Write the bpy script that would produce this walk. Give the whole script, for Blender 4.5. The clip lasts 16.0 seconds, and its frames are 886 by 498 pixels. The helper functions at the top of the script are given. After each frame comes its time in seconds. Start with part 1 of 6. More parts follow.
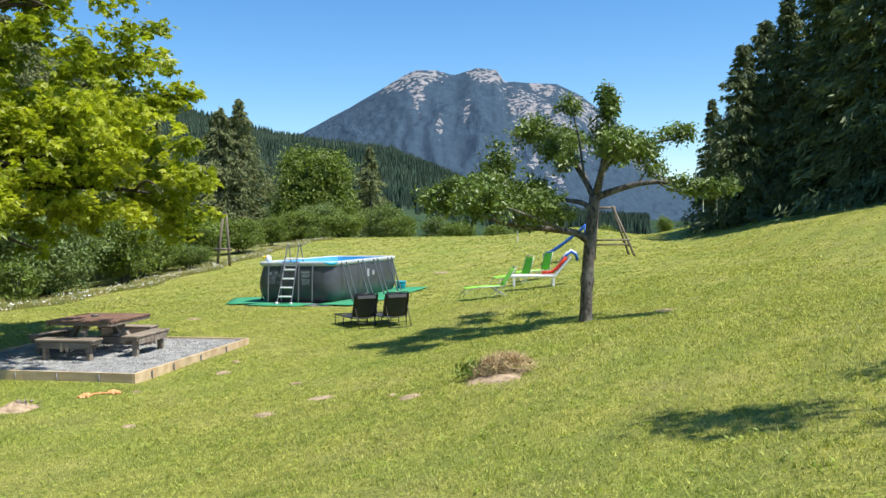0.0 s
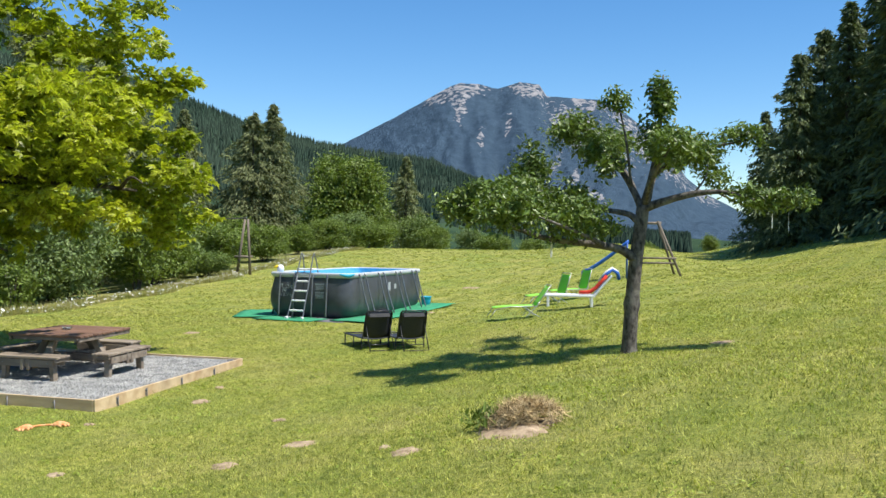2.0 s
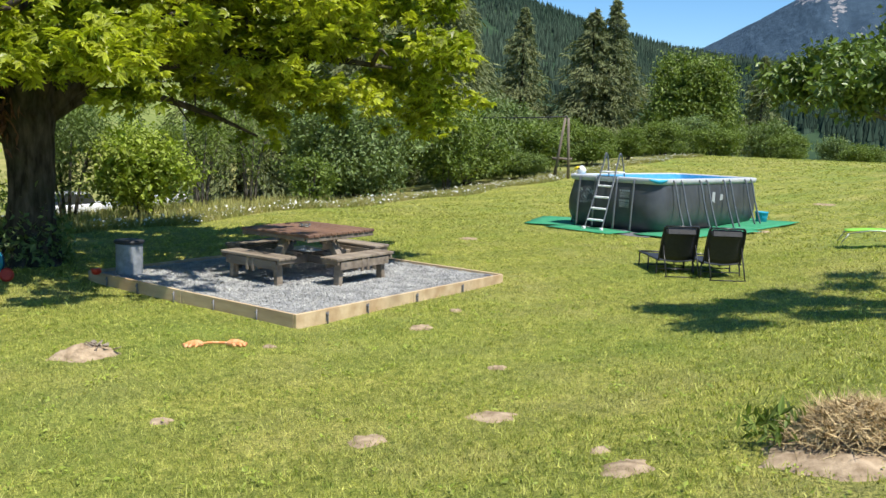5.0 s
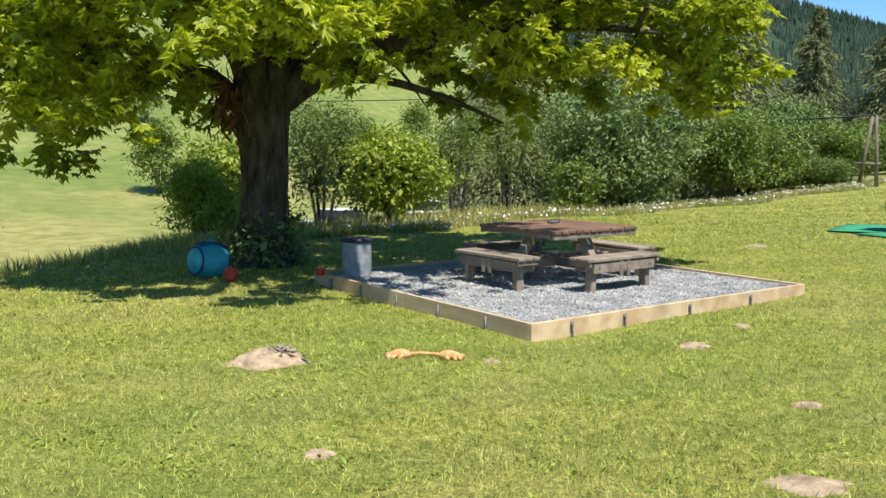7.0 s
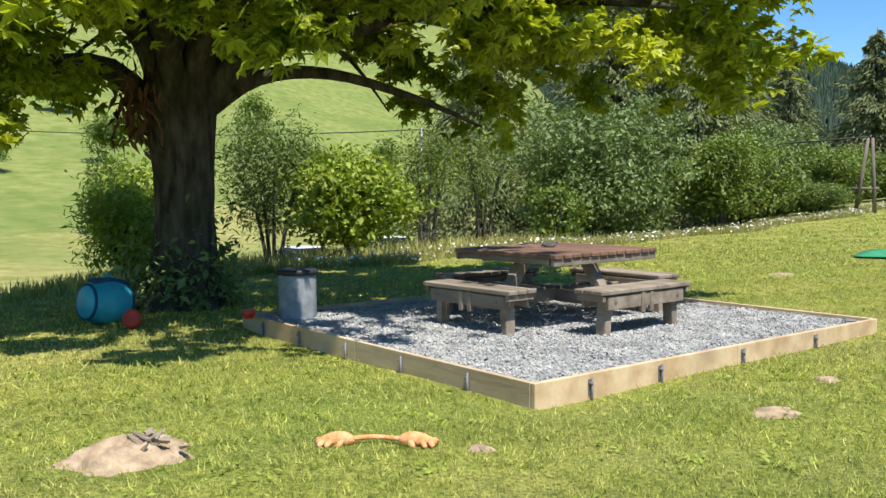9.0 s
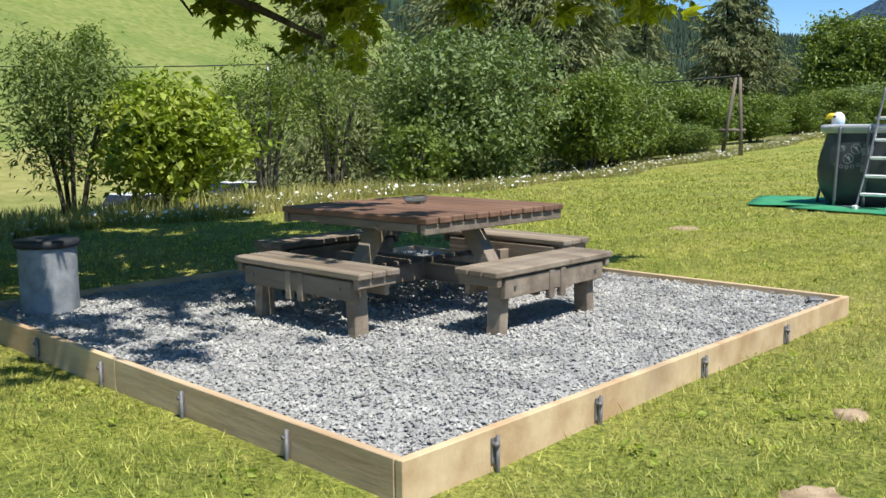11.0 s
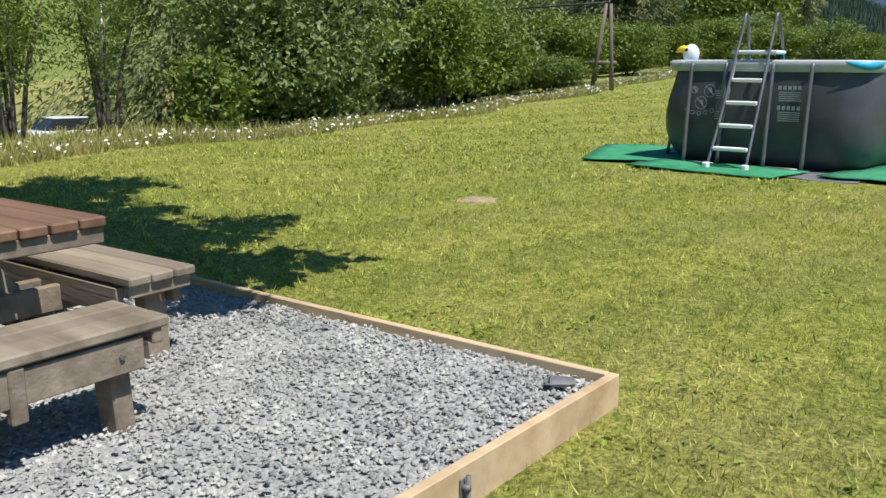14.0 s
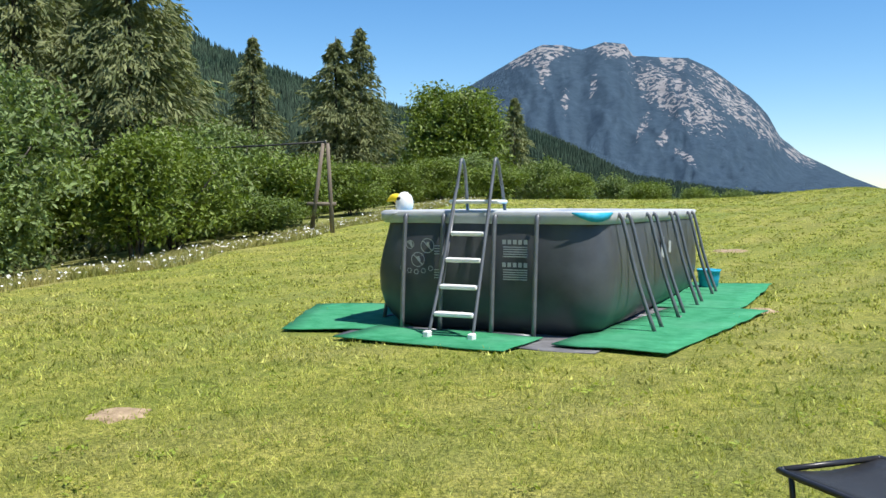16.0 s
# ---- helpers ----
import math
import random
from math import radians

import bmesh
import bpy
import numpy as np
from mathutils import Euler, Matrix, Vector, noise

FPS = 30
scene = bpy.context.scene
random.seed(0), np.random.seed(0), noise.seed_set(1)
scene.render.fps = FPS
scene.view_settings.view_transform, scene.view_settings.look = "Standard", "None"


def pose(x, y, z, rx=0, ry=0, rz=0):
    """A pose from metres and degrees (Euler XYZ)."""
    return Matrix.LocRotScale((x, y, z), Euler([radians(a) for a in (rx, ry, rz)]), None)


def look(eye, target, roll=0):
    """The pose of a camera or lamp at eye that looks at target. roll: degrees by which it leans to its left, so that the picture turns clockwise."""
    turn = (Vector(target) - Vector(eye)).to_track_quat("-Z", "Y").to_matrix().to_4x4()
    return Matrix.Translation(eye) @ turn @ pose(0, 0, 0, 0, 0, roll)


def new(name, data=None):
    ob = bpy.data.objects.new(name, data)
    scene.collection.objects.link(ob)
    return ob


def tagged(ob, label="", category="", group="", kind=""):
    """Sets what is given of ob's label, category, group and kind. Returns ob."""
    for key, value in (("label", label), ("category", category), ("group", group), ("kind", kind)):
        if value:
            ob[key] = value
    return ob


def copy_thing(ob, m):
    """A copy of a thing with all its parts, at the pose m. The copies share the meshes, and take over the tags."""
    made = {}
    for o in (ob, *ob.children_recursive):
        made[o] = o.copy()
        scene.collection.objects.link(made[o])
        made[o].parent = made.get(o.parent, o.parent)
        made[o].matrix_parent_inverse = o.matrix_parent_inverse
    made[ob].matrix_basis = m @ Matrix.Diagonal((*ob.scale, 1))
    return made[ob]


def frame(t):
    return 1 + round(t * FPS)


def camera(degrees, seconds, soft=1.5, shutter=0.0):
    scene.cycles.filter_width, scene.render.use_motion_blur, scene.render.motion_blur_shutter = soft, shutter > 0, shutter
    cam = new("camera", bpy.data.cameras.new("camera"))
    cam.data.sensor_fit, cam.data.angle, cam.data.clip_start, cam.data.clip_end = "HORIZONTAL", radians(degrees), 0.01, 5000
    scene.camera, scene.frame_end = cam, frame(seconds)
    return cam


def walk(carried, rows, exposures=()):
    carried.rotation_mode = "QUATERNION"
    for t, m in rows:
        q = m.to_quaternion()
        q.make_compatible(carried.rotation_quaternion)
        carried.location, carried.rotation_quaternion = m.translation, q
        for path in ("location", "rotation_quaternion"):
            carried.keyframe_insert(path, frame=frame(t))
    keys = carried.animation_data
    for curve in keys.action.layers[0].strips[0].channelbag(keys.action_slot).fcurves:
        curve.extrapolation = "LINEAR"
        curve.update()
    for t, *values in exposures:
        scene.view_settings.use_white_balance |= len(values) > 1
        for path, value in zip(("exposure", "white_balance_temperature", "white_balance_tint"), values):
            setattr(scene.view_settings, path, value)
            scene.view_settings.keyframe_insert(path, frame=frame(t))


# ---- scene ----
cam = camera(51.9, 16.0)
PATH = [
    (0, (0.0, 0.0, 1.638), (-0.236, 1.985, 1.59), -0.7),
    (0.5, (-0.033, 0.645, 1.617), (-0.276, 2.63, 1.567), -0.7),
    (1, (-0.058, 1.321, 1.605), (-0.312, 3.304, 1.564), -0.3),
    (1.5, (-0.058, 2.026, 1.597), (-0.337, 4.006, 1.569), 0.1),
    (2, (-0.012, 2.712, 1.6), (-0.331, 4.687, 1.58), 0.8),
    (2.5, (0.009, 3.437, 1.575), (-0.349, 5.404, 1.553), 1.4),
    (3, (0.113, 4.104, 1.556), (-0.287, 6.063, 1.522), 2.1),
    (3.5, (0.195, 4.82, 1.525), (-0.27, 6.765, 1.466), 2.5),
    (4, (0.152, 5.561, 1.503), (-0.439, 7.469, 1.401), 2.8),
    (4.5, (0.038, 6.232, 1.428), (-0.753, 8.062, 1.259), 2.7),
    (5, (-0.159, 6.92, 1.34), (-1.171, 8.629, 1.099), 2.3),
    (5.2, (-0.238, 7.162, 1.303), (-1.332, 8.816, 1.042), 2.1),
    (7.3, (-1.653, 9.319, 0.619), (-3.155, 10.627, 0.435), 0.7),
    (7.5, (-1.821, 9.515, 0.557), (-3.336, 10.81, 0.39), 0.6),
    (8, (-2.378, 10.033, 0.42), (-3.906, 11.316, 0.282), 0.5),
    (8.5, (-2.906, 10.53, 0.363), (-4.409, 11.845, 0.242), 0.4),
    (9, (-3.484, 10.995, 0.338), (-4.922, 12.38, 0.222), 0.1),
    (9.5, (-3.995, 11.496, 0.313), (-5.341, 12.97, 0.187), -0.2),
    (10, (-4.537, 12.024, 0.253), (-5.791, 13.575, 0.102), -0.5),
    (10.2, (-4.736, 12.251, 0.237), (-5.959, 13.825, 0.075), -0.4),
    (12.3, (-5.886, 14.77, 0.441), (-7.096, 16.317, 0.065), 0.3),
    (12.5, (-5.89, 15.014, 0.453), (-7.104, 16.556, 0.066), 0.2),
    (13, (-5.849, 15.633, 0.432), (-7.046, 17.182, 0.023), 0.3),
    (13.5, (-5.826, 16.278, 0.416), (-6.955, 17.876, 0.003), 0.4),
    (14, (-5.77, 16.918, 0.413), (-6.777, 18.602, 0.023), 0.6),
    (14.5, (-5.836, 17.53, 0.434), (-6.69, 19.306, 0.095), 0.9),
    (15, (-5.939, 18.2, 0.466), (-6.646, 20.052, 0.202), 0.8),
    (15.5, (-6.107, 18.731, 0.544), (-6.691, 20.636, 0.366), 0.6),
    (16, (-6.288, 19.248, 0.619), (-6.785, 21.183, 0.522), 0.1),
]
walk(cam, [(t, look(eye, target, roll)) for t, eye, target, roll in PATH],
     [(0, 0.62), (1.5, 0.55), (5, 0.5), (8, 0.64), (9.5, 0.58), (10.2, 0.52), (12.5, 0.38), (13.5, 0.3), (14.5, 0.31), (16, 0.5)])

# ---- world, sun and exposure ----
SUN_ELEV, SUN_AZ = 62.0, -17.0
SUN_FROM = (math.cos(radians(SUN_AZ)), math.sin(radians(SUN_AZ)))
world = bpy.data.worlds.new("world")
scene.world = world
world.use_nodes = True
wn, wl = world.node_tree.nodes, world.node_tree.links
sky = wn.new("ShaderNodeTexSky")
sky.sky_type, sky.sun_disc = "NISHITA", False
sky.sun_elevation, sky.sun_rotation = radians(SUN_ELEV), radians(90 - SUN_AZ)
sky.altitude, sky.air_density, sky.dust_density, sky.ozone_density = 600, 1.0, 0.1, 4.0
hue = wn.new("ShaderNodeHueSaturation")
hue.inputs["Saturation"].default_value = 1.25
wl.new(sky.outputs[0], hue.inputs["Color"])
wl.new(hue.outputs[0], wn["Background"].inputs[0])
wn["Background"].inputs[1].default_value = 0.115
sun = new("sun", bpy.data.lights.new("sun", "SUN"))
sun.data.energy, sun.data.angle, sun.data.color = 5.0, radians(0.55), (1.0, 0.95, 0.86)
SUN_AT = Vector((SUN_FROM[0] * math.cos(radians(SUN_ELEV)), SUN_FROM[1] * math.cos(radians(SUN_ELEV)), math.sin(radians(SUN_ELEV))))
sun.matrix_world = look(SUN_AT * 60, (0, 0, 0))

RND = random.Random(7)
NP = np.random.default_rng(11)


# ---- materials ----
def ramp_mix(nt, fac, stops):
    r = nt.nodes.new("ShaderNodeValToRGB")
    while len(r.color_ramp.elements) < len(stops):
        r.color_ramp.elements.new(0.5)
    for e, (at, col) in zip(r.color_ramp.elements, stops):
        e.position, e.color = at, (*col, 1)
    nt.links.new(fac, r.inputs[0])
    return r.outputs[0]


def noise_node(nt, vec, scale, detail=4.0, rough=0.6):
    n = nt.nodes.new("ShaderNodeTexNoise")
    n.inputs["Scale"].default_value, n.inputs["Detail"].default_value, n.inputs["Roughness"].default_value = scale, detail, rough
    if vec is not None:
        nt.links.new(vec, n.inputs["Vector"])
    return n.outputs[0]


def mix_rgb(nt, fac, a, b, mode="MIX"):
    m = nt.nodes.new("ShaderNodeMix")
    m.data_type, m.blend_type = "RGBA", mode
    for sock, v in ((m.inputs[0], fac), (m.inputs[6], a), (m.inputs[7], b)):
        if isinstance(v, (int, float)):
            sock.default_value = v
        elif isinstance(v, tuple):
            sock.default_value = (*v, 1)
        else:
            nt.links.new(v, sock)
    return m.outputs[2]


def material(name, c1, c2, scale=8.0, rough=0.7, metal=0.0, bump=0.2, bump_scale=60.0, stretch=(1, 1, 1), vary=0.0, translucent=0.0,
             world_space=False, spec=0.4, big=0.0, big_col=None, big_scale=0.6, island=False):
    """Two colours mixed by noise, with fine relief; vary: how much pieces or leaves differ in brightness."""
    m = bpy.data.materials.new(name)
    m.use_nodes = True
    nt = m.node_tree
    b = nt.nodes["Principled BSDF"]
    if world_space:
        vec = nt.nodes.new("ShaderNodeNewGeometry").outputs["Position"]
    else:
        vec = nt.nodes.new("ShaderNodeTexCoord").outputs["Object"]
    mp = nt.nodes.new("ShaderNodeMapping")
    mp.inputs["Scale"].default_value = stretch
    nt.links.new(vec, mp.inputs[0])
    n1 = noise_node(nt, mp.outputs[0], scale)
    col = ramp_mix(nt, n1, [(0.34, c1), (0.66, c2)])
    if big_col:
        nb = noise_node(nt, vec, big_scale, 5.0)
        f = ramp_mix(nt, nb, [(0.48, (0, 0, 0)), (0.68, (big, big, big))])
        col = mix_rgb(nt, f, col, big_col)
    if vary:
        if island:
            r = nt.nodes.new("ShaderNodeNewGeometry").outputs["Random Per Island"]
        else:
            r = nt.nodes.new("ShaderNodeObjectInfo").outputs["Random"]
        lo, hi = 1 - vary, 1 + vary
        k = ramp_mix(nt, r, [(0.0, (lo, lo, lo)), (1.0, (min(hi, 2), min(hi, 2), min(hi, 2) * 0.95))])
        col = mix_rgb(nt, 1.0, col, k, "MULTIPLY")
    nt.links.new(col, b.inputs["Base Color"])
    b.inputs["Roughness"].default_value, b.inputs["Metallic"].default_value = rough, metal
    b.inputs["Specular IOR Level"].default_value = spec
    if bump:
        bp = nt.nodes.new("ShaderNodeBump")
        bp.inputs["Strength"].default_value, bp.inputs["Distance"].default_value = bump, 0.01
        nt.links.new(noise_node(nt, mp.outputs[0], bump_scale, 5.0), bp.inputs["Height"])
        nt.links.new(bp.outputs[0], b.inputs["Normal"])
    if translucent:
        tr = nt.nodes.new("ShaderNodeBsdfTranslucent")
        nt.links.new(mix_rgb(nt, 1.0, col, (1.25, 1.3, 0.55), "MULTIPLY"), tr.inputs[0])
        ms = nt.nodes.new("ShaderNodeMixShader")
        ms.inputs[0].default_value = translucent
        nt.links.new(b.outputs[0], ms.inputs[1])
        nt.links.new(tr.outputs[0], ms.inputs[2])
        nt.links.new(ms.outputs[0], nt.nodes["Material Output"].inputs[0])
    return m


def lawn_material():
    m = bpy.data.materials.new("mown_lawn")
    m.use_nodes = True
    nt = m.node_tree
    b = nt.nodes["Principled BSDF"]
    pos = nt.nodes.new("ShaderNodeNewGeometry").outputs["Position"]
    col = ramp_mix(nt, noise_node(nt, pos, 9, 6, 0.7), [(0.3, (0.145, 0.175, 0.034)), (0.5, (0.29, 0.298, 0.064)), (0.7, (0.42, 0.40, 0.115))])
    dry = ramp_mix(nt, noise_node(nt, pos, 0.55, 6, 0.65), [(0.5, (0, 0, 0)), (0.72, (0.5, 0.5, 0.5))])
    col = mix_rgb(nt, dry, col, (0.43, 0.38, 0.15))
    lush = ramp_mix(nt, noise_node(nt, pos, 0.23, 4, 0.6), [(0.44, (0, 0, 0)), (0.68, (0.7, 0.7, 0.7))])
    col = mix_rgb(nt, lush, col, (0.19, 0.26, 0.045))
    w = nt.nodes.new("ShaderNodeTexWave")
    mp = nt.nodes.new("ShaderNodeMapping")
    mp.inputs["Rotation"].default_value = (0, 0, radians(24))
    nt.links.new(pos, mp.inputs[0])
    nt.links.new(mp.outputs[0], w.inputs["Vector"])
    w.inputs["Scale"].default_value, w.inputs["Distortion"].default_value, w.inputs["Detail"].default_value = 0.22, 3.0, 3.0
    w.inputs["Detail Scale"].default_value = 0.6
    stripe = ramp_mix(nt, w.outputs["Fac"], [(0.2, (0.9, 0.92, 0.9)), (0.8, (1.1, 1.08, 1.05))])
    col = mix_rgb(nt, 1.0, col, stripe, "MULTIPLY")
    fine = ramp_mix(nt, noise_node(nt, pos, 34, 5, 0.8), [(0.36, (0.28, 0.32, 0.26)), (0.5, (0.85, 0.87, 0.85)), (0.64, (1.5, 1.42, 1.4))])
    col = mix_rgb(nt, 1.0, col, fine, "MULTIPLY")
    nt.links.new(col, b.inputs["Base Color"])
    b.inputs["Roughness"].default_value, b.inputs["Specular IOR Level"].default_value = 0.8, 0.15
    bp = nt.nodes.new("ShaderNodeBump")
    bp.inputs["Strength"].default_value, bp.inputs["Distance"].default_value = 0.8, 0.05
    nt.links.new(noise_node(nt, pos, 22, 6, 0.75), bp.inputs["Height"])
    nt.links.new(bp.outputs[0], b.inputs["Normal"])
    return m


def mountain_material():
    m = bpy.data.materials.new("limestone_and_hazed_forest")
    m.use_nodes = True
    nt = m.node_tree
    b = nt.nodes["Principled BSDF"]
    geo = nt.nodes.new("ShaderNodeNewGeometry")
    pos = geo.outputs["Position"]
    sep = nt.nodes.new("ShaderNodeSeparateXYZ")
    nt.links.new(pos, sep.inputs[0])
    mp = nt.nodes.new("ShaderNodeMapping")
    mp.inputs["Scale"].default_value = (1, 1, 0.28)
    nt.links.new(pos, mp.inputs[0])
    nz = noise_node(nt, mp.outputs[0], 0.024, 9, 0.78)
    # forest tone is shifted to blue: aerial haze painted into the colour
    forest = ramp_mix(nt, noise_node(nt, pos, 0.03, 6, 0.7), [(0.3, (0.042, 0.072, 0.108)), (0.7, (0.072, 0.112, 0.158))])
    rock = ramp_mix(nt, noise_node(nt, pos, 0.02, 6, 0.7), [(0.3, (0.22, 0.218, 0.232)), (0.7, (0.42, 0.405, 0.405))])

    def math_node(op, a, c, clamp=False):
        n = nt.nodes.new("ShaderNodeMath")
        n.operation, n.use_clamp = op, clamp
        for s, v in zip(n.inputs, (a, c)):
            if isinstance(v, (int, float)):
                s.default_value = v
            else:
                nt.links.new(v, s)
        return n.outputs[0]

    high = math_node("MULTIPLY", math_node("SUBTRACT", sep.outputs[2], 520), 1 / 1500)
    at = nt.nodes.new("ShaderNodeAttribute")
    at.attribute_name = "rock"
    ms = nt.nodes.new("ShaderNodeMapping")
    ms.inputs["Scale"].default_value = (1, 1, 0.16)
    nt.links.new(pos, ms.inputs[0])
    streak = noise_node(nt, ms.outputs[0], 0.045, 7, 0.62)
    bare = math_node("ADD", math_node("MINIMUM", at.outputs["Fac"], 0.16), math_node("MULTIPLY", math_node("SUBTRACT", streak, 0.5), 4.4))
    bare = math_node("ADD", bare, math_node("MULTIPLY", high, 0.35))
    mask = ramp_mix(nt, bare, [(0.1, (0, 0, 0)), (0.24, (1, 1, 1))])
    bp = nt.nodes.new("ShaderNodeBump")
    bp.inputs["Strength"].default_value, bp.inputs["Distance"].default_value = 0.7, 40.0
    nt.links.new(nz, bp.inputs["Height"])
    nt.links.new(bp.outputs[0], b.inputs["Normal"])
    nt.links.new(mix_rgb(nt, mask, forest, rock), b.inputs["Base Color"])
    b.inputs["Roughness"].default_value, b.inputs["Specular IOR Level"].default_value = 1.0, 0.0
    return m


# pale blue here is distance haze put into the base colour
M_FARHILL = material("hazed_far_hills", (0.16, 0.24, 0.33), (0.20, 0.29, 0.39), 0.003, 1.0, bump=0, world_space=True, spec=0.0)
M_LAWN = lawn_material()
M_MOUNT = mountain_material()
M_BLADE = material("grass_blades", (0.16, 0.215, 0.036), (0.56, 0.55, 0.16), 9.0, 0.6, bump=0, vary=0.48, island=True, translucent=0.3, world_space=True,
                   spec=0.25, big=0.4, big_col=(0.47, 0.42, 0.18), big_scale=0.55)
M_MEADOW = material("tall_meadow", (0.18, 0.19, 0.055), (0.33, 0.305, 0.115), 0.8, 0.9, bump=0.9, bump_scale=5, world_space=True, spec=0.1, big=0.6, big_col=(0.11, 0.17, 0.035), big_scale=0.05)
M_HILLSIDE = material("grazed_hillside", (0.13, 0.175, 0.04), (0.23, 0.25, 0.08), 0.5, 0.9, bump=0.6, bump_scale=3, world_space=True, spec=0.1, big=0.6, big_col=(0.10, 0.155, 0.035), big_scale=0.04)
M_TALL = material("tall_grass", (0.26, 0.28, 0.09), (0.46, 0.41, 0.19), 1.5, 0.7, bump=0, vary=0.35, island=True, translucent=0.3, world_space=True, spec=0.2)
M_PETAL = material("white_petals", (0.75, 0.75, 0.70), (0.85, 0.85, 0.8), 5, 0.6, bump=0)
M_MAPLE = material("maple_leaves", (0.19, 0.248, 0.022), (0.48, 0.51, 0.055), 0.7, 0.38, bump=0, vary=0.45, island=True, translucent=0.5, spec=0.4)
M_APPLE = material("fruit_tree_leaves", (0.085, 0.135, 0.026), (0.17, 0.235, 0.055), 1.5, 0.42, bump=0, vary=0.45, island=True, translucent=0.22, spec=0.45)
M_DARKLEAF = material("dark_shrub_leaves", (0.12, 0.175, 0.06), (0.21, 0.275, 0.115), 1.5, 0.55, bump=0, vary=0.5, island=True, translucent=0.3, spec=0.3)
M_MIDLEAF = material("shrub_leaves", (0.105, 0.158, 0.028), (0.185, 0.245, 0.052), 1.2, 0.5, bump=0, vary=0.45, island=True, translucent=0.3, spec=0.35)
M_LIGHTLEAF = material("bright_shrub_leaves", (0.20, 0.275, 0.034), (0.37, 0.43, 0.085), 1.2, 0.5, bump=0, vary=0.35, island=True, translucent=0.38, spec=0.35)
M_WILLOW = material("willow_leaves", (0.11, 0.162, 0.043), (0.175, 0.235, 0.07), 1.2, 0.5, bump=0, vary=0.4, island=True, translucent=0.3, spec=0.35)
M_SPRUCE = material("spruce_needles", (0.07, 0.105, 0.055), (0.17, 0.205, 0.10), 0.8, 0.6, bump=0, vary=0.5, island=True, translucent=0.2, spec=0.2)
M_LARCH = material("larch_needles", (0.11, 0.138, 0.062), (0.22, 0.238, 0.115), 0.7, 0.75, bump=0, vary=0.3, island=True, translucent=0.22, spec=0.2)
M_RUST = material("withered_needles", (0.25, 0.06, 0.03), (0.42, 0.14, 0.08), 3, 0.8, bump=0, vary=0.4, island=True, spec=0.1)
M_FOREST = material("distant_conifers", (0.028, 0.049, 0.037), (0.058, 0.083, 0.058), 0.004, 0.95, bump=0, vary=0.5, island=True, world_space=True, spec=0.0)
M_FORESTFLOOR = material("forest_floor", (0.022, 0.045, 0.028), (0.045, 0.075, 0.04), 0.02, 1.0, bump=0, world_space=True, spec=0.0)
M_BARK = material("maple_bark", (0.03, 0.024, 0.019), (0.115, 0.095, 0.078), 9, 0.95, bump=1.0, bump_scale=22, stretch=(1, 1, 0.28), spec=0.1, big=0.6, big_col=(0.05, 0.055, 0.03), big_scale=2.0)
M_BARK2 = material("fruit_tree_bark", (0.035, 0.031, 0.028), (0.17, 0.152, 0.135), 14, 0.95, bump=1.0, bump_scale=38, stretch=(1, 1, 0.5), spec=0.1, big=0.5, big_col=(0.28, 0.27, 0.22), big_scale=5)
M_TABLE = material("red_brown_boards", (0.12, 0.066, 0.045), (0.225, 0.132, 0.094), 5, 0.62, bump=0.5, bump_scale=30, stretch=(0.12, 1, 1), vary=0.18, spec=0.35)
M_GREYWOOD = material("weathered_timber", (0.17, 0.135, 0.105), (0.31, 0.26, 0.21), 6, 0.8, bump=0.6, bump_scale=30, stretch=(0.12, 1, 1), vary=0.16, spec=0.2)
M_NEWWOOD = material("raw_spruce_board", (0.44, 0.30, 0.18), (0.62, 0.48, 0.32), 4, 0.7, bump=0.3, bump_scale=24, stretch=(0.08, 1, 1), vary=0.1, spec=0.25, big=0.5, big_col=(0.30, 0.23, 0.16), big_scale=1.4)
M_POLEWOOD = material("grey_pole_timber", (0.13, 0.11, 0.085), (0.24, 0.2, 0.16), 5, 0.85, bump=0.4, stretch=(1, 1, 0.15), spec=0.2)
M_STONE = material("crushed_limestone", (0.235, 0.24, 0.247), (0.435, 0.434, 0.43), 3, 0.85, bump=0.3, bump_scale=90, vary=0.3, island=True, spec=0.3, world_space=True)
M_GRAVELBASE = material("gravel_dust", (0.24, 0.243, 0.248), (0.42, 0.42, 0.415), 45, 0.95, bump=1.0, bump_scale=40, world_space=True, spec=0.1)
M_STAKE = material("dull_galvanised_steel", (0.15, 0.15, 0.155), (0.24, 0.24, 0.245), 20, 0.65, metal=0.4, bump=0.1)
M_STEEL = material("galvanised_steel", (0.22, 0.22, 0.23), (0.34, 0.34, 0.35), 20, 0.4, metal=0.8, bump=0.1)
M_CONCRETE = material("grey_concrete", (0.19, 0.21, 0.23), (0.32, 0.34, 0.36), 7, 0.85, bump=0.4, spec=0.2)
M_POOL = material("grey_pool_vinyl", (0.048, 0.053, 0.061), (0.072, 0.079, 0.090), 2.5, 0.42, bump=0.15, bump_scale=7, spec=0.45)
M_POOLBAND = material("pale_grey_vinyl", (0.42, 0.44, 0.47), (0.52, 0.54, 0.57), 4, 0.5, bump=0.1)
M_TUBE = material("grey_steel_tube", (0.14, 0.15, 0.165), (0.19, 0.20, 0.215), 5, 0.4, metal=0.4, bump=0.05)
M_WHITE = material("white_plastic", (0.72, 0.73, 0.74), (0.82, 0.82, 0.82), 6, 0.45, bump=0.05)
M_LINER = material("blue_pool_liner", (0.08, 0.36, 0.62), (0.14, 0.46, 0.72), 6, 0.5, bump=0.1)
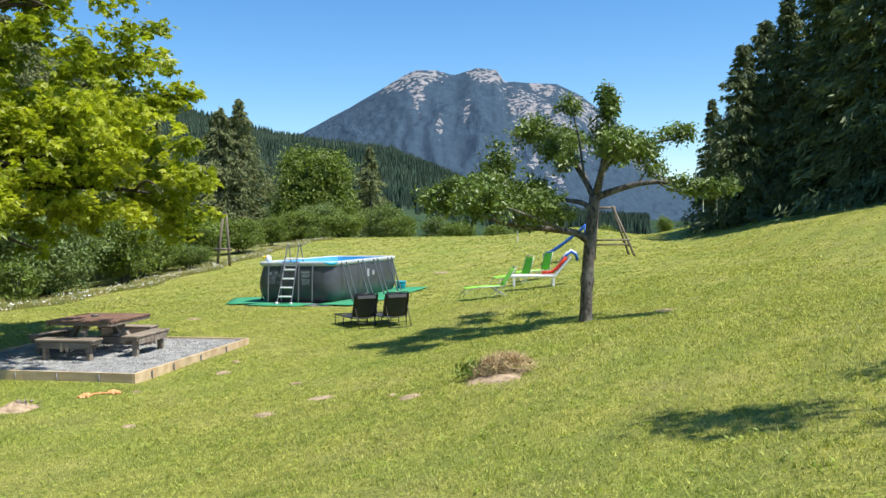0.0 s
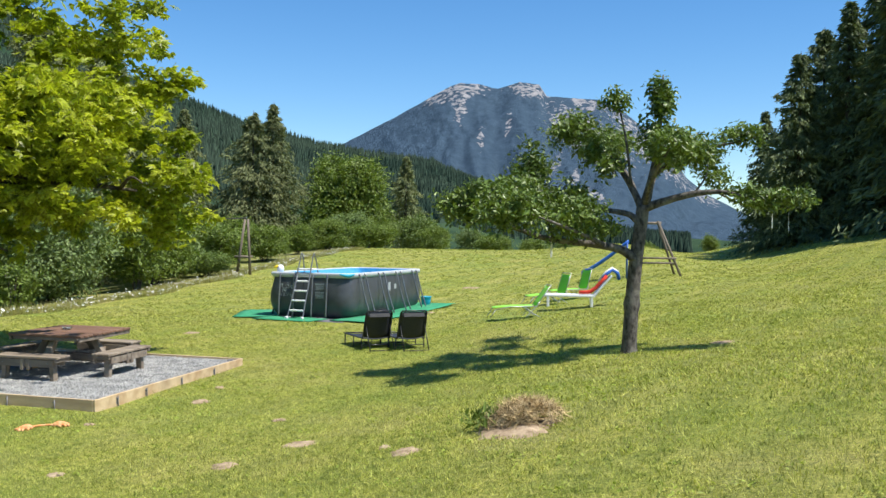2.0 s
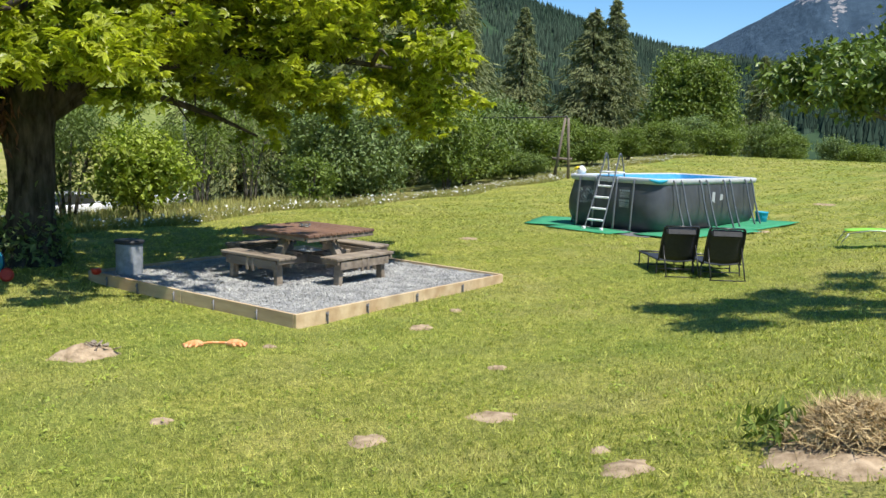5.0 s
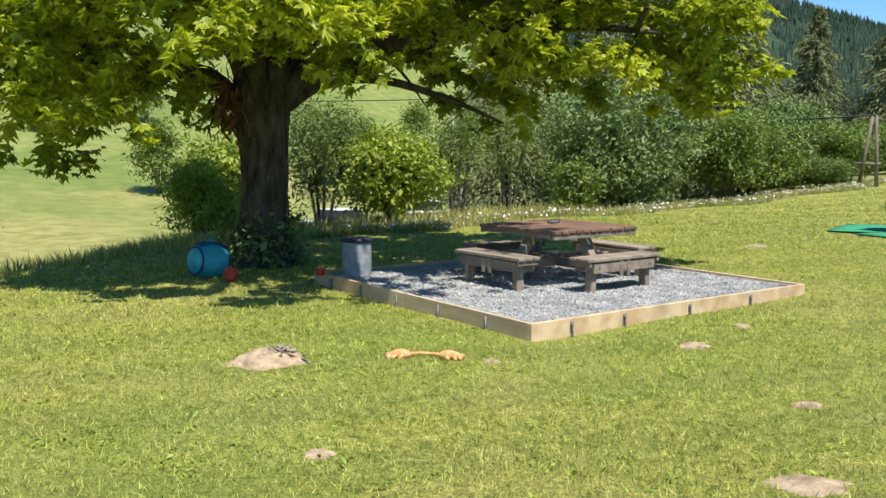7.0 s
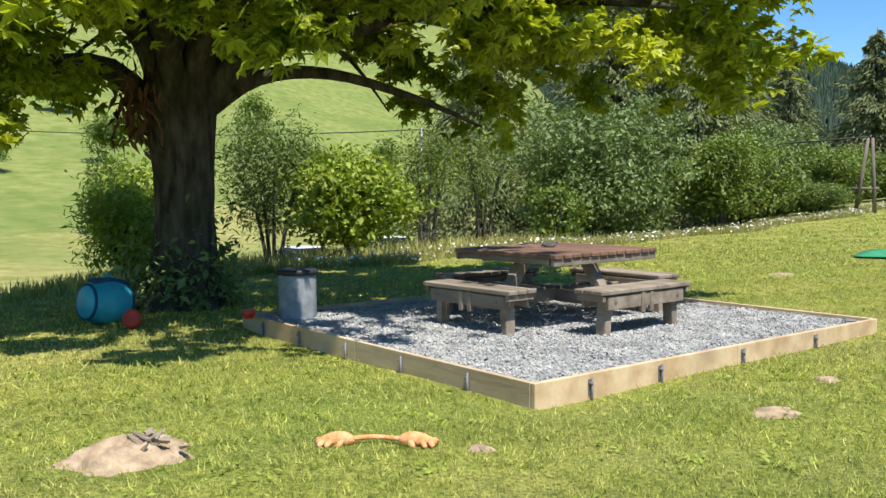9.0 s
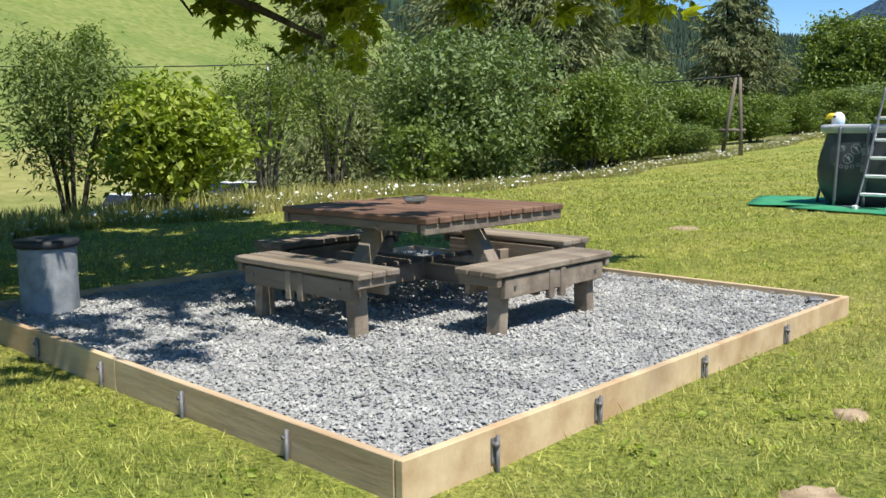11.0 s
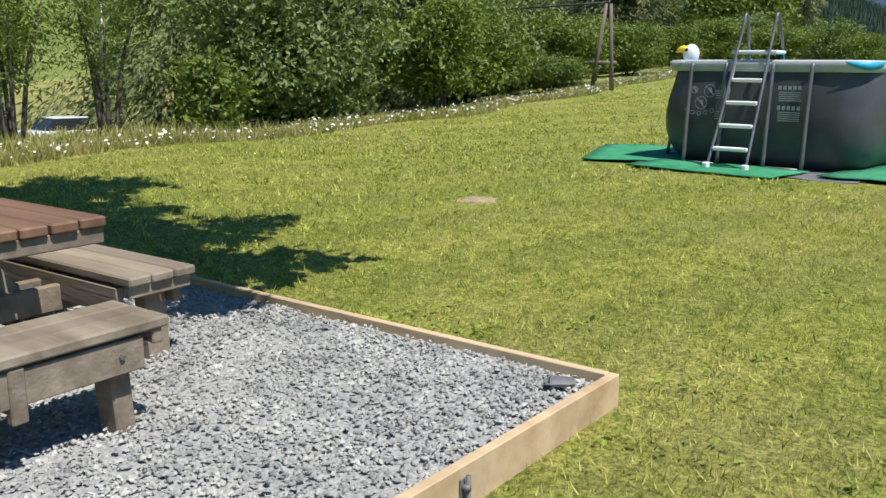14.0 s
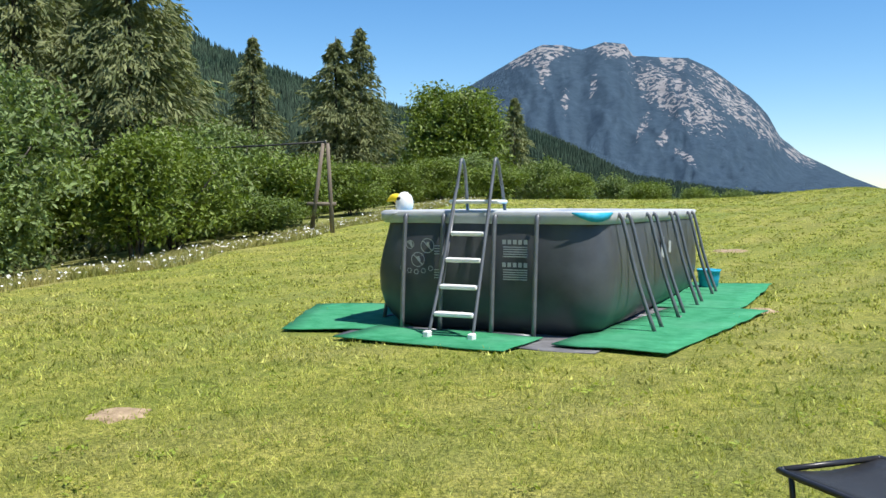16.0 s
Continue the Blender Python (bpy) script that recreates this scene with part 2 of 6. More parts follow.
M_TEAL = material("teal_sleeve", (0.02, 0.33, 0.52), (0.03, 0.42, 0.62), 6, 0.5, bump=0.1)
M_MAT = material("green_felt_mat", (0.03, 0.215, 0.10), (0.06, 0.30, 0.155), 6, 0.9, bump=0.5, bump_scale=80, spec=0.15, big=0.5, big_col=(0.10, 0.33, 0.2), big_scale=1.1)
M_SHEET = material("grey_ground_sheet", (0.10, 0.10, 0.11), (0.19, 0.19, 0.2), 5, 0.7, bump=0.4, bump_scale=12)
M_PRINT = material("printed_grey_marks", (0.36, 0.38, 0.40), (0.42, 0.44, 0.46), 8, 0.6, bump=0)
M_BLACKFAB = material("black_mesh_fabric", (0.014, 0.015, 0.018), (0.028, 0.03, 0.034), 40, 0.6, bump=0.3, bump_scale=200, spec=0.5)
M_BLACKTUBE = material("black_tube", (0.018, 0.018, 0.02), (0.03, 0.03, 0.033), 8, 0.35, bump=0.05, spec=0.5)
M_GREENFAB = material("lime_mesh_fabric", (0.27, 0.68, 0.06), (0.35, 0.75, 0.10), 30, 0.7, bump=0.2, bump_scale=200, translucent=0.2)
M_GREYTUBE = material("pale_steel_tube", (0.38, 0.4, 0.4), (0.5, 0.52, 0.52), 8, 0.35, metal=0.5, bump=0.05)
M_RED = material("red_towel", (0.55, 0.03, 0.02), (0.66, 0.06, 0.03), 12, 0.9, bump=0.4, bump_scale=90)
M_BLUE = material("blue_plastic", (0.015, 0.09, 0.42), (0.03, 0.14, 0.52), 5, 0.45, bump=0.05)
M_CYAN = material("blue_green_drum", (0.02, 0.32, 0.42), (0.04, 0.42, 0.52), 4, 0.45, bump=0.15, spec=0.5)
M_NAVY = material("dark_blue_strap", (0.01, 0.05, 0.12), (0.02, 0.08, 0.17), 7, 0.7, bump=0.2)
M_ORANGE = material("orange_plush", (0.72, 0.27, 0.10), (0.86, 0.46, 0.24), 9, 0.95, bump=0.8, bump_scale=70, spec=0.1)
M_REDTOY = material("red_plastic", (0.5, 0.03, 0.015), (0.6, 0.05, 0.02), 8, 0.5, bump=0.1)
M_YELLOW = material("yellow_vinyl", (0.75, 0.55, 0.02), (0.85, 0.65, 0.04), 6, 0.4, bump=0)
M_EARTH = material("dry_earth", (0.24, 0.175, 0.11), (0.48, 0.37, 0.25), 9, 0.95, bump=1.0, bump_scale=35, world_space=True, spec=0.1)
M_STRAW = material("dry_straw", (0.36, 0.26, 0.13), (0.56, 0.44, 0.26), 9, 0.9, bump=0, vary=0.45, island=True, spec=0.1)
M_DEADLEAF = material("withered_leaves", (0.10, 0.045, 0.03), (0.22, 0.11, 0.07), 6, 0.9, bump=0, vary=0.3, island=True)
M_ASPHALT = material("valley_road", (0.16, 0.16, 0.16), (0.24, 0.24, 0.23), 3, 0.9, bump=0.2, world_space=True)
M_CARPAINT = material("white_car_paint", (0.7, 0.7, 0.72), (0.75, 0.75, 0.77), 2, 0.25, bump=0)
M_GLASSDARK = material("dark_car_glass", (0.02, 0.025, 0.03), (0.03, 0.035, 0.04), 2, 0.1, bump=0)
M_WIRE = material("black_cable", (0.02, 0.02, 0.02), (0.03, 0.03, 0.03), 5, 0.6, bump=0)
M_GLASSY = material("clear_glass", (0.7, 0.75, 0.75), (0.8, 0.82, 0.82), 5, 0.08, bump=0, spec=0.7)
M_GLASSY.node_tree.nodes["Principled BSDF"].inputs["Transmission Weight"].default_value = 0.92
M_ROOFRED = material("red_roof_tiles", (0.32, 0.10, 0.06), (0.42, 0.15, 0.09), 4, 0.85, bump=0.4)
M_RENDER = material("pale_house_wall", (0.62, 0.58, 0.5), (0.7, 0.66, 0.58), 1, 0.9, bump=0.1)


def water_material():
    m = bpy.data.materials.new("pool_water")
    m.use_nodes = True
    nt = m.node_tree
    b = nt.nodes["Principled BSDF"]
    b.inputs["Base Color"].default_value = (0.10, 0.42, 0.62, 1)
    b.inputs["Roughness"].default_value = 0.04
    bp = nt.nodes.new("ShaderNodeBump")
    bp.inputs["Strength"].default_value, bp.inputs["Distance"].default_value = 0.3, 0.02
    nt.links.new(noise_node(nt, nt.nodes.new("ShaderNodeTexCoord").outputs["Object"], 5, 3), bp.inputs["Height"])
    nt.links.new(bp.outputs[0], b.inputs["Normal"])
    return m


M_WATER = water_material()


# ---- mesh helpers ----
def mesh_from(name, verts, faces, mat, parent=None, smooth=False, label=""):
    me = bpy.data.meshes.new(name)
    me.from_pydata([tuple(v) for v in verts], [], faces)
    if smooth:
        me.polygons.foreach_set("use_smooth", [True] * len(me.polygons))
    me.materials.append(mat)
    ob = new(name, me)
    ob.parent = parent
    if label:
        ob["label"] = label
    return ob


def mesh_array(name, verts, size, mat, parent=None, faces=None):
    """A mesh from an array of vertices; faces of `size` corners in order, or an index array."""
    me = bpy.data.meshes.new(name)
    verts = np.ascontiguousarray(verts, dtype=np.float32).reshape(-1, 3)
    idx = np.arange(len(verts), dtype=np.int32) if faces is None else np.ascontiguousarray(faces, dtype=np.int32).ravel()
    n = len(idx) // size
    me.vertices.add(len(verts))
    me.vertices.foreach_set("co", verts.ravel())
    me.loops.add(len(idx))
    me.loops.foreach_set("vertex_index", idx)
    me.polygons.add(n)
    me.polygons.foreach_set("loop_start", np.arange(n, dtype=np.int32) * size)
    me.polygons.foreach_set("loop_total", np.full(n, size, dtype=np.int32))
    me.update(calc_edges=True)
    me.materials.append(mat)
    ob = new(name, me)
    ob.parent = parent
    return ob


def part(name, bm, mat, parent=None, label="", smooth=False):
    me = bpy.data.meshes.new(name)
    if smooth:
        for f in bm.faces:
            f.smooth = True
    bm.to_mesh(me)
    bm.free()
    me.materials.append(mat)
    ob = new(name, me)
    ob.parent = parent
    if label:
        ob["label"] = label
    return ob


def empty(name, m, label, category, group=""):
    e = new(name)
    e.matrix_basis = m
    return tagged(e, label, category, group)


def box_bm(sx, sy, sz, m=Matrix(), bevel=0.006, bm=None, segments=1):
    own = bmesh.new()
    bmesh.ops.create_cube(own, size=1.0, matrix=Matrix.Diagonal((sx, sy, sz, 1)))
    if bevel:
        bmesh.ops.bevel(own, geom=list(own.edges), offset=bevel, segments=segments, affect="EDGES", profile=0.7)
    bmesh.ops.transform(own, matrix=m, verts=own.verts)
    if bm is None:
        return own
    me = bpy.data.meshes.new("scratch")
    own.to_mesh(me)
    own.free()
    bm.from_mesh(me)
    bpy.data.meshes.remove(me)
    return bm


def box(name, sx, sy, sz, at, mat, parent, rot=(0, 0, 0), bevel=0.006, label=""):
    return part(name, box_bm(sx, sy, sz, pose(*at, *rot), bevel), mat, parent, label)


def tube_data(points, radii, sides=8, closed=True):
    pts = [Vector(p) for p in points]
    if isinstance(radii, (int, float)):
        radii = [radii] * len(pts)
    verts, faces = [], []
    ref = Vector((0.31, 0.17, 0.93)).normalized()
    for i, p in enumerate(pts):
        d = (pts[min(i + 1, len(pts) - 1)] - pts[max(i - 1, 0)]).normalized()
        if i == 0:
            a = d.orthogonal().normalized()
        else:
            a = (a - d * a.dot(d)).normalized()
        b = d.cross(a)
        for k in range(sides):
            u = 2 * math.pi * k / sides
            verts.append(p + (a * math.cos(u) + b * math.sin(u)) * radii[i])
    for i in range(len(pts) - 1):
        for k in range(sides):
            k2 = (k + 1) % sides
            faces.append((i * sides + k, i * sides + k2, (i + 1) * sides + k2, (i + 1) * sides + k))
    if closed:
        faces.append(tuple(range(sides))[::-1])
        faces.append(tuple(range((len(pts) - 1) * sides, len(pts) * sides)))
    return verts, faces


def tube(name, points, radii, mat, parent=None, sides=8, label=""):
    v, f = tube_data(points, radii, sides)
    return mesh_from(name, v, f, mat, parent, True, label)


def bend(points, steps=5):
    """A smooth line through the given points."""
    p = [Vector(q) for q in points]
    p = [2 * p[0] - p[1]] + p + [2 * p[-1] - p[-2]]
    out = []
    for i in range(1, len(p) - 2):
        for s in range(steps):
            t = s / steps
            a, b, c, d = p[i - 1], p[i], p[i + 1], p[i + 2]
            out.append(0.5 * (2 * b + (c - a) * t + (2 * a - 5 * b + 4 * c - d) * t * t + (3 * b - a - 3 * c + d) * t ** 3))
    out.append(p[-2])
    return out


def lathe(name, profile, mat, parent=None, sides=28, smooth=True, label=""):
    verts, faces = [], []
    for r, z in profile:
        for k in range(sides):
            u = 2 * math.pi * k / sides
            verts.append((r * math.cos(u), r * math.sin(u), z))
    for i in range(len(profile) - 1):
        for k in range(sides):
            k2 = (k + 1) % sides
            faces.append((i * sides + k, i * sides + k2, (i + 1) * sides + k2, (i + 1) * sides + k))
    faces.append(tuple(range(sides))[::-1])
    faces.append(tuple(range((len(profile) - 1) * sides, len(profile) * sides)))
    return mesh_from(name, verts, faces, mat, parent, smooth, label)


def rotations(n, rng, up=0.0, droop=0.0):
    """n random turns; up: how much normals lean upwards (0 to 1)."""
    z = rng.normal(size=(n, 3))
    z[:, 2] = np.abs(z[:, 2]) * (1 - up) + up * 2.2
    z /= np.linalg.norm(z, axis=1, keepdims=True)
    a = rng.normal(size=(n, 3))
    a[:, 2] -= droop * 2
    x = a - (a * z).sum(1, keepdims=True) * z
    x /= np.linalg.norm(x, axis=1, keepdims=True) + 1e-9
    y = np.cross(z, x)
    return np.stack([x, y, z], 2)


LEAF = np.array([[(0, 0, 0), (0.45, 0.26, 0.05), (1.0, 0, -0.06)], [(0, 0, 0), (1.0, 0, -0.06), (0.45, -0.26, 0.05)]]).reshape(-1, 3)
SLIM = np.array([[(0, 0, 0), (0.4, 0.13, 0.03), (1.0, 0, -0.05)], [(0, 0, 0), (1.0, 0, -0.05), (0.4, -0.13, 0.03)]]).reshape(-1, 3)


def palm_leaf():
    out = []
    for k, (ang, ln) in enumerate(((-74, 0.6), (-36, 0.86), (0, 1.0), (36, 0.86), (74, 0.6))):
        c, s = math.cos(radians(ang)), math.sin(radians(ang))
        for x, y, z in SLIM:
            x, y = x * ln, y * 1.75 * ln
            out.append((c * x - s * y, s * x + c * y, z - 0.12 * x * x))
    return np.array(out)


PALM = palm_leaf()


def leaf_cloud(name, centres, template, size, mat, parent, rng, up=0.3, droop=0.3, jitter=0.35):
    n = len(centres)
    r = rotations(n, rng, up, droop)
    s = size * (1 + jitter * rng.normal(size=n)).clip(0.45, 1.7)
    v = np.einsum("nij,kj->nki", r, template) * s[:, None, None] + np.asarray(centres)[:, None, :]
    return mesh_array(name, v, 3, mat, parent)


def clumps(lobes, count, spread, per, rng, shell=0.55):
    """Leaf places: clumps in the outer shell of ellipsoids (centre, radii), each of `per` leaves."""
    vol = np.array([b[0] * b[1] * b[2] for _, b in lobes]) ** 0.7
    pick = rng.choice(len(lobes), count, p=vol / vol.sum())
    d = rng.normal(size=(count, 3))
    d /= np.linalg.norm(d, axis=1, keepdims=True)
    rad = shell + (1 - shell) * rng.random(count) ** 0.7
    rad *= 1 + 0.13 * rng.normal(size=count)
    c = np.array([lobes[i][0] for i in pick]) + d * np.array([lobes[i][1] for i in pick]) * rad[:, None]
    pts = np.repeat(c, per, 0) + rng.normal(size=(count * per, 3)) * np.array([spread, spread, spread * 0.7])
    return pts, c


# ---- the lie of the land ----
def sm(a, b, v):
    u = min(1.0, max(0.0, (v - a) / (b - a)))
    return u * u * (3 - 2 * u)


def soft_up(v, w):
    return w * math.log1p(math.exp(min(40.0, v / w)))


def edge_x(y):
    """Where the lawn ends and the bank drops to the meadow."""
    return -16.9 + 1.7 * (1 - sm(13, 20, y))


def ground(x, y):
    base = -0.72 - 0.40 * sm(0, 10, y) + 0.28 * sm(15, 29, y) + 1.75 * sm(30, 70, y) - 9.0 * sm(68, 130, y)
    k = 0.175 - 0.065 * sm(13, 22, y)
    h = base + k * min(soft_up(x + 4.2, 0.8), 16) * (1 - 0.7 * sm(60, 110, y))
    h += 2.3 * sm(6, 22, x) * sm(8, 38, y) * (1 - sm(70, 120, y))
    h -= 1.25 * sm(1, 8, x) * (1 - 0.85 * sm(17, 25, x)) * sm(30, 62, y) * (1 - sm(75, 120, y))
    d = max(0.0, edge_x(y) - x)
    open_side = 1 - sm(1.0, 1.5, (y - 20) / (d + 10))
    h += -2.9 * sm(0, 22 - 11 * (1 - sm(13, 20, y)), d) + 0.15 * soft_up(d - 42, 7) * (0.15 + 0.85 * open_side) + 0.0009 * max(0.0, min(d, 300) - 55) ** 2 * open_side
    h -= 0.07 * (1 - sm(2.0, 3.3, max(abs(x + 9.75), abs(y - 18.4))))
    return h


def put(x, y, rz=0.0, sink=0.0):
    return pose(x, y, ground(x, y) - sink, 0, 0, rz)


def axis(a, b, fine, grow, far):
    """Coordinates fine between a and b, and growing outwards to far."""
    mid = list(np.arange(a, b + 1e-6, fine))
    lo, step = [], fine
    while (lo[-1] if lo else a) > -far:
        step *= grow
        lo.append((lo[-1] if lo else a) - step)
    hi, step = [], fine
    while (hi[-1] if hi else mid[-1]) < far:
        step *= grow
        hi.append((hi[-1] if hi else mid[-1]) + step)
    return lo[::-1] + mid + hi


xs, ys = axis(-19, 16, 0.4, 1.13, 4600), axis(-2, 50, 0.4, 1.13, 4600)
gv, gf = [], []
for y in ys:
    for x in xs:
        near = 1 - sm(40, 90, math.hypot(x + 5, y - 15))
        gv.append((x, y, ground(x, y) + 0.035 * near * noise.noise(Vector((x * 0.5, y * 0.5, 0.3))) - 0.3 * sm(300, 2500, math.hypot(x, y))))
nx = len(xs)
for j in range(len(ys) - 1):
    for i in range(nx - 1):
        gf.append((j * nx + i, j * nx + i + 1, (j + 1) * nx + i + 1, (j + 1) * nx + i))
ground_ob = mesh_from("ground", gv, gf, M_LAWN, None, True)
ground_ob.data.materials.append(M_MEADOW)
ground_ob.data.materials.append(M_HILLSIDE)
for p in ground_ob.data.polygons:
    c = p.center
    if c.x < edge_x(c.y) - 0.1 or c.y > 75 or c.x > 40 or c.y < -60:
        p.material_index = 2 if c.x < -66 + 5 * math.sin(c.y * 0.1) else 1
tagged(ground_ob, "sunny mown green lawn sloping to tall meadow", "lawn", kind="structure")


# ---- distance: wooded ridge and mountain ----
def between(x, table):
    for (a, u), (b, v) in zip(table, table[1:]):
        if a <= x <= b:
            return u + (v - u) * (x - a) / (b - a)
    return table[0][1] if x < table[0][0] else table[-1][1]


RIDGE = [(-180, 3), (-60, 3), (-25, 1.2), (-9, 0.2), (-3.4, 0.5), (2.7, 1.5), (6.3, 3.3), (10, 4.9), (15, 5.4), (17.0, 5.75), (22.4, 7.2), (28, 9.2), (34.7, 12.2), (48, 15.8), (75, 17), (110, 12), (180, 3)]
PEAK = [(-24, -0.5), (-13, 0.2), (-9.4, 1.7), (-6.9, 3.0), (-5.7, 4.0), (-5.0, 5.3), (-4, 6.4), (-1.9, 8.0), (-0.4, 8.8), (1.4, 8.9), (2.8, 9.0), (3.3, 9.7), (4.5, 9.85), (5.9, 9.45), (7.0, 9.75), (8.2, 9.8), (9, 9.5), (11.6, 8.0), (15.5, 5.9), (22, 3.0), (30, 1.0)]


def ridge_z(az, r):
    top = 1650 * math.tan(radians(between(az, RIDGE)))
    u = max(0.0, (r - 260) / 1390)
    z = -9 + (top + 9) * (u ** 1.15 if u < 1 else 1 - 0.5 * (u - 1))
    return z + top * 0.05 * noise.noise(Vector((az * 0.35, r * 0.004, 0.0))) * min(1, u * 2) * (1 if u < 0.95 else 0.3)


rv, rf = [], []
azs, rs = [a * 1.5 for a in range(-24, 81)], [260 + 60 * k for k in range(27)]
for az in azs:
    for r in rs:
        rv.append((-r * math.sin(radians(az)), r * math.cos(radians(az)), ridge_z(az, r)))
for i in range(len(azs) - 1):
    for j in range(len(rs) - 1):
        k = i * len(rs) + j
        rf.append((k, k + len(rs), k + len(rs) + 1, k + 1))
ridge = tagged(mesh_from("backdrop_ridge", rv, rf, M_FORESTFLOOR, None, True), "steep dark green wooded ridge across the valley", "hill", kind="structure")

cone = []
for k in range(5):
    u, w = 2 * math.pi * k / 5, 2 * math.pi * (k + 1) / 5
    cone += [(0.21 * math.cos(u), 0.21 * math.sin(u), 0.0), (0.21 * math.cos(w), 0.21 * math.sin(w), 0.0), (0, 0, 1.0)]
    cone += [(0.15 * math.cos(u + 0.5), 0.15 * math.sin(u + 0.5), 0.4), (0.15 * math.cos(w + 0.5), 0.15 * math.sin(w + 0.5), 0.4), (0, 0, 1.08)]
cone = np.array(cone)
spots = []
while len(spots) < 22000:
    az = RND.uniform(-6, 66)
    r = 1690 * RND.uniform(0.2, 1.0) ** 0.75
    if noise.noise(Vector((az * 0.3, r * 0.005, 4.0))) > 0.42 and r < 1200:
        continue
    z = ridge_z(az, r)
    if r < 345 and az < 14:
        continue
    spots.append((-r * math.sin(radians(az)), r * math.cos(radians(az)), z - 1.0, RND.uniform(8, 15) * (0.75 + 0.25 * r / 1690)))
spots = np.array(spots)
fv = cone[None] * spots[:, 3][:, None, None] + spots[:, None, :3]
tagged(mesh_array("distant_forest", fv, 3, M_FOREST), "dense dark green conifer forest on the ridge", "forest", kind="stuff")

# bare limestone faces: bearing, elevation, half length, half width and slope, in degrees
ROCK = ((0.1, 6.4, 2.7, 0.95, 36), (-3.4, 5.8, 3.0, 0.55, 44), (0.45, 8.6, 0.8, 0.4, 20), (3.6, 9.5, 1.5, 0.45, 5), (8.7, 9.3, 2.2, 0.55, -12), (8.2, 8.5, 0.35, 1.0, 0), (5.2, 7.3, 0.15, 0.7, 10), (2.2, 4.8, 0.25, 0.7, 20),
        (-0.4, 2.9, 0.8, 0.2, 35), (-6.7, 2.9, 0.9, 0.3, 35), (1.0, 4.0, 0.3, 0.5, 30), (6.9, 6.4, 0.2, 0.6, 0))
mv, mf, rock_face = [], [], []
azs = [-30 + 0.17 * k for k in range(360)]
depths = [k / 80 for k in range(81)]
for az in azs:
    e = between(az, PEAK)
    for q in depths:
        r = 2500 + 1700 * q
        top = 4200 * math.tan(radians(e))
        rough = 0.55 * noise.ridged_multi_fractal(Vector((az * 0.34 + q * 1.1, q * 2.4 - az * 0.12, 1.0)), 0.75, 2.2, 8, 1.0, 2.0) - 0.7
        z = -60 + (top + 60) * q ** 1.25 + rough * 80 * (q * (1 - q) * 3.0 + 0.08) * min(1, max(0, e) / 5)
        mv.append((-r * math.sin(radians(az)), r * math.cos(radians(az)), z))
        el = math.degrees(math.atan2(z, r))
        near_face = -1.0
        for ca, ce, la, lb, turn in ROCK:
            c, s = math.cos(radians(turn)), math.sin(radians(turn))
            u, w = (az - ca) * c + (el - ce) * s, -(az - ca) * s + (el - ce) * c
            near_face = max(near_face, 1 - math.hypot(u / la, w / lb))
        rock_face.append(near_face)
n = len(depths)
for i in range(len(azs) - 1):
    for j in range(n - 1):
        k = i * n + j
        mf.append((k, k + n, k + n + 1, k + 1))
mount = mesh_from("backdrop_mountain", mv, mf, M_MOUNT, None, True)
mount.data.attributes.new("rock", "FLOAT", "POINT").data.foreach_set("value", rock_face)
tagged(mount, "rocky limestone mountain with wooded lower slopes tinted blue for haze", "mountain", kind="structure")


hv = []
for k in range(80):
    az = -45 + 0.5 * k
    top = 9000 * math.tan(radians(1.55 + 0.5 * noise.noise(Vector((az * 0.25, 0, 5))) + 0.12 * noise.noise(Vector((az * 1.3, 0, 6)))))
    for r, z in ((8000, -120), (8500, top * 0.55), (9000, top), (9600, top * 0.6)):
        hv.append((-r * math.sin(radians(az)), r * math.cos(radians(az)), z))
hf = [(i * 4 + j, i * 4 + 4 + j, i * 4 + 5 + j, i * 4 + 1 + j) for i in range(79) for j in range(3)]
tagged(mesh_from("backdrop_hills", hv, hf, M_FARHILL, None, True), "low hills far down the valley, coloured pale blue for haze", "hill", kind="structure")


# ---- gravel terrace ----
CORNER = Vector((-7.66, 15.88))
TURN_BOX = -6.6
BU = Vector((math.sin(radians(-TURN_BOX)), math.cos(radians(TURN_BOX))))
BV = Vector((-BU.y, BU.x))
BL, BW, BTOP = 4.78, 4.7, -0.985
TILT = Matrix.Translation((CORNER.x, CORNER.y, BTOP)) @ Matrix.Rotation(radians(0.95), 4, Vector((BU.y, -BU.x, 0))) @ Matrix.Translation((-CORNER.x, -CORNER.y, -BTOP))


def on_box(u, v, z=0.0):
    p = CORNER + BU * u + BV * v
    return (p.x, p.y, z)


def board_run(a, b, name_parent, pieces):
    """Edging boards end to end from a to b."""
    a, b = Vector(a), Vector(b)
    d = b - a
    rz = math.degrees(math.atan2(d.y, d.x))
    for k in range(pieces):
        c = a + d * ((k + 0.5) / pieces)
        ln = d.length / pieces - 0.004
        box("board", ln, 0.045, 0.3, (c.x, c.y, BTOP - 0.15), M_NEWWOOD, name_parent, (0, 0, rz), 0.004)


edging = empty("timber_edging", TILT, "pale raw timber edging boards round the gravel terrace", "edging")
board_run(on_box(0, -0.022), on_box(BL, -0.022), edging, 2)
board_run(on_box(BL - 0.022, 0.003), on_box(BL - 0.022, BW), edging, 2)
board_run(on_box(BL, BW + 0.022), on_box(0, BW + 0.022), edging, 2)
board_run(on_box(0.022, BW), on_box(0.022, 0.003), edging, 2)


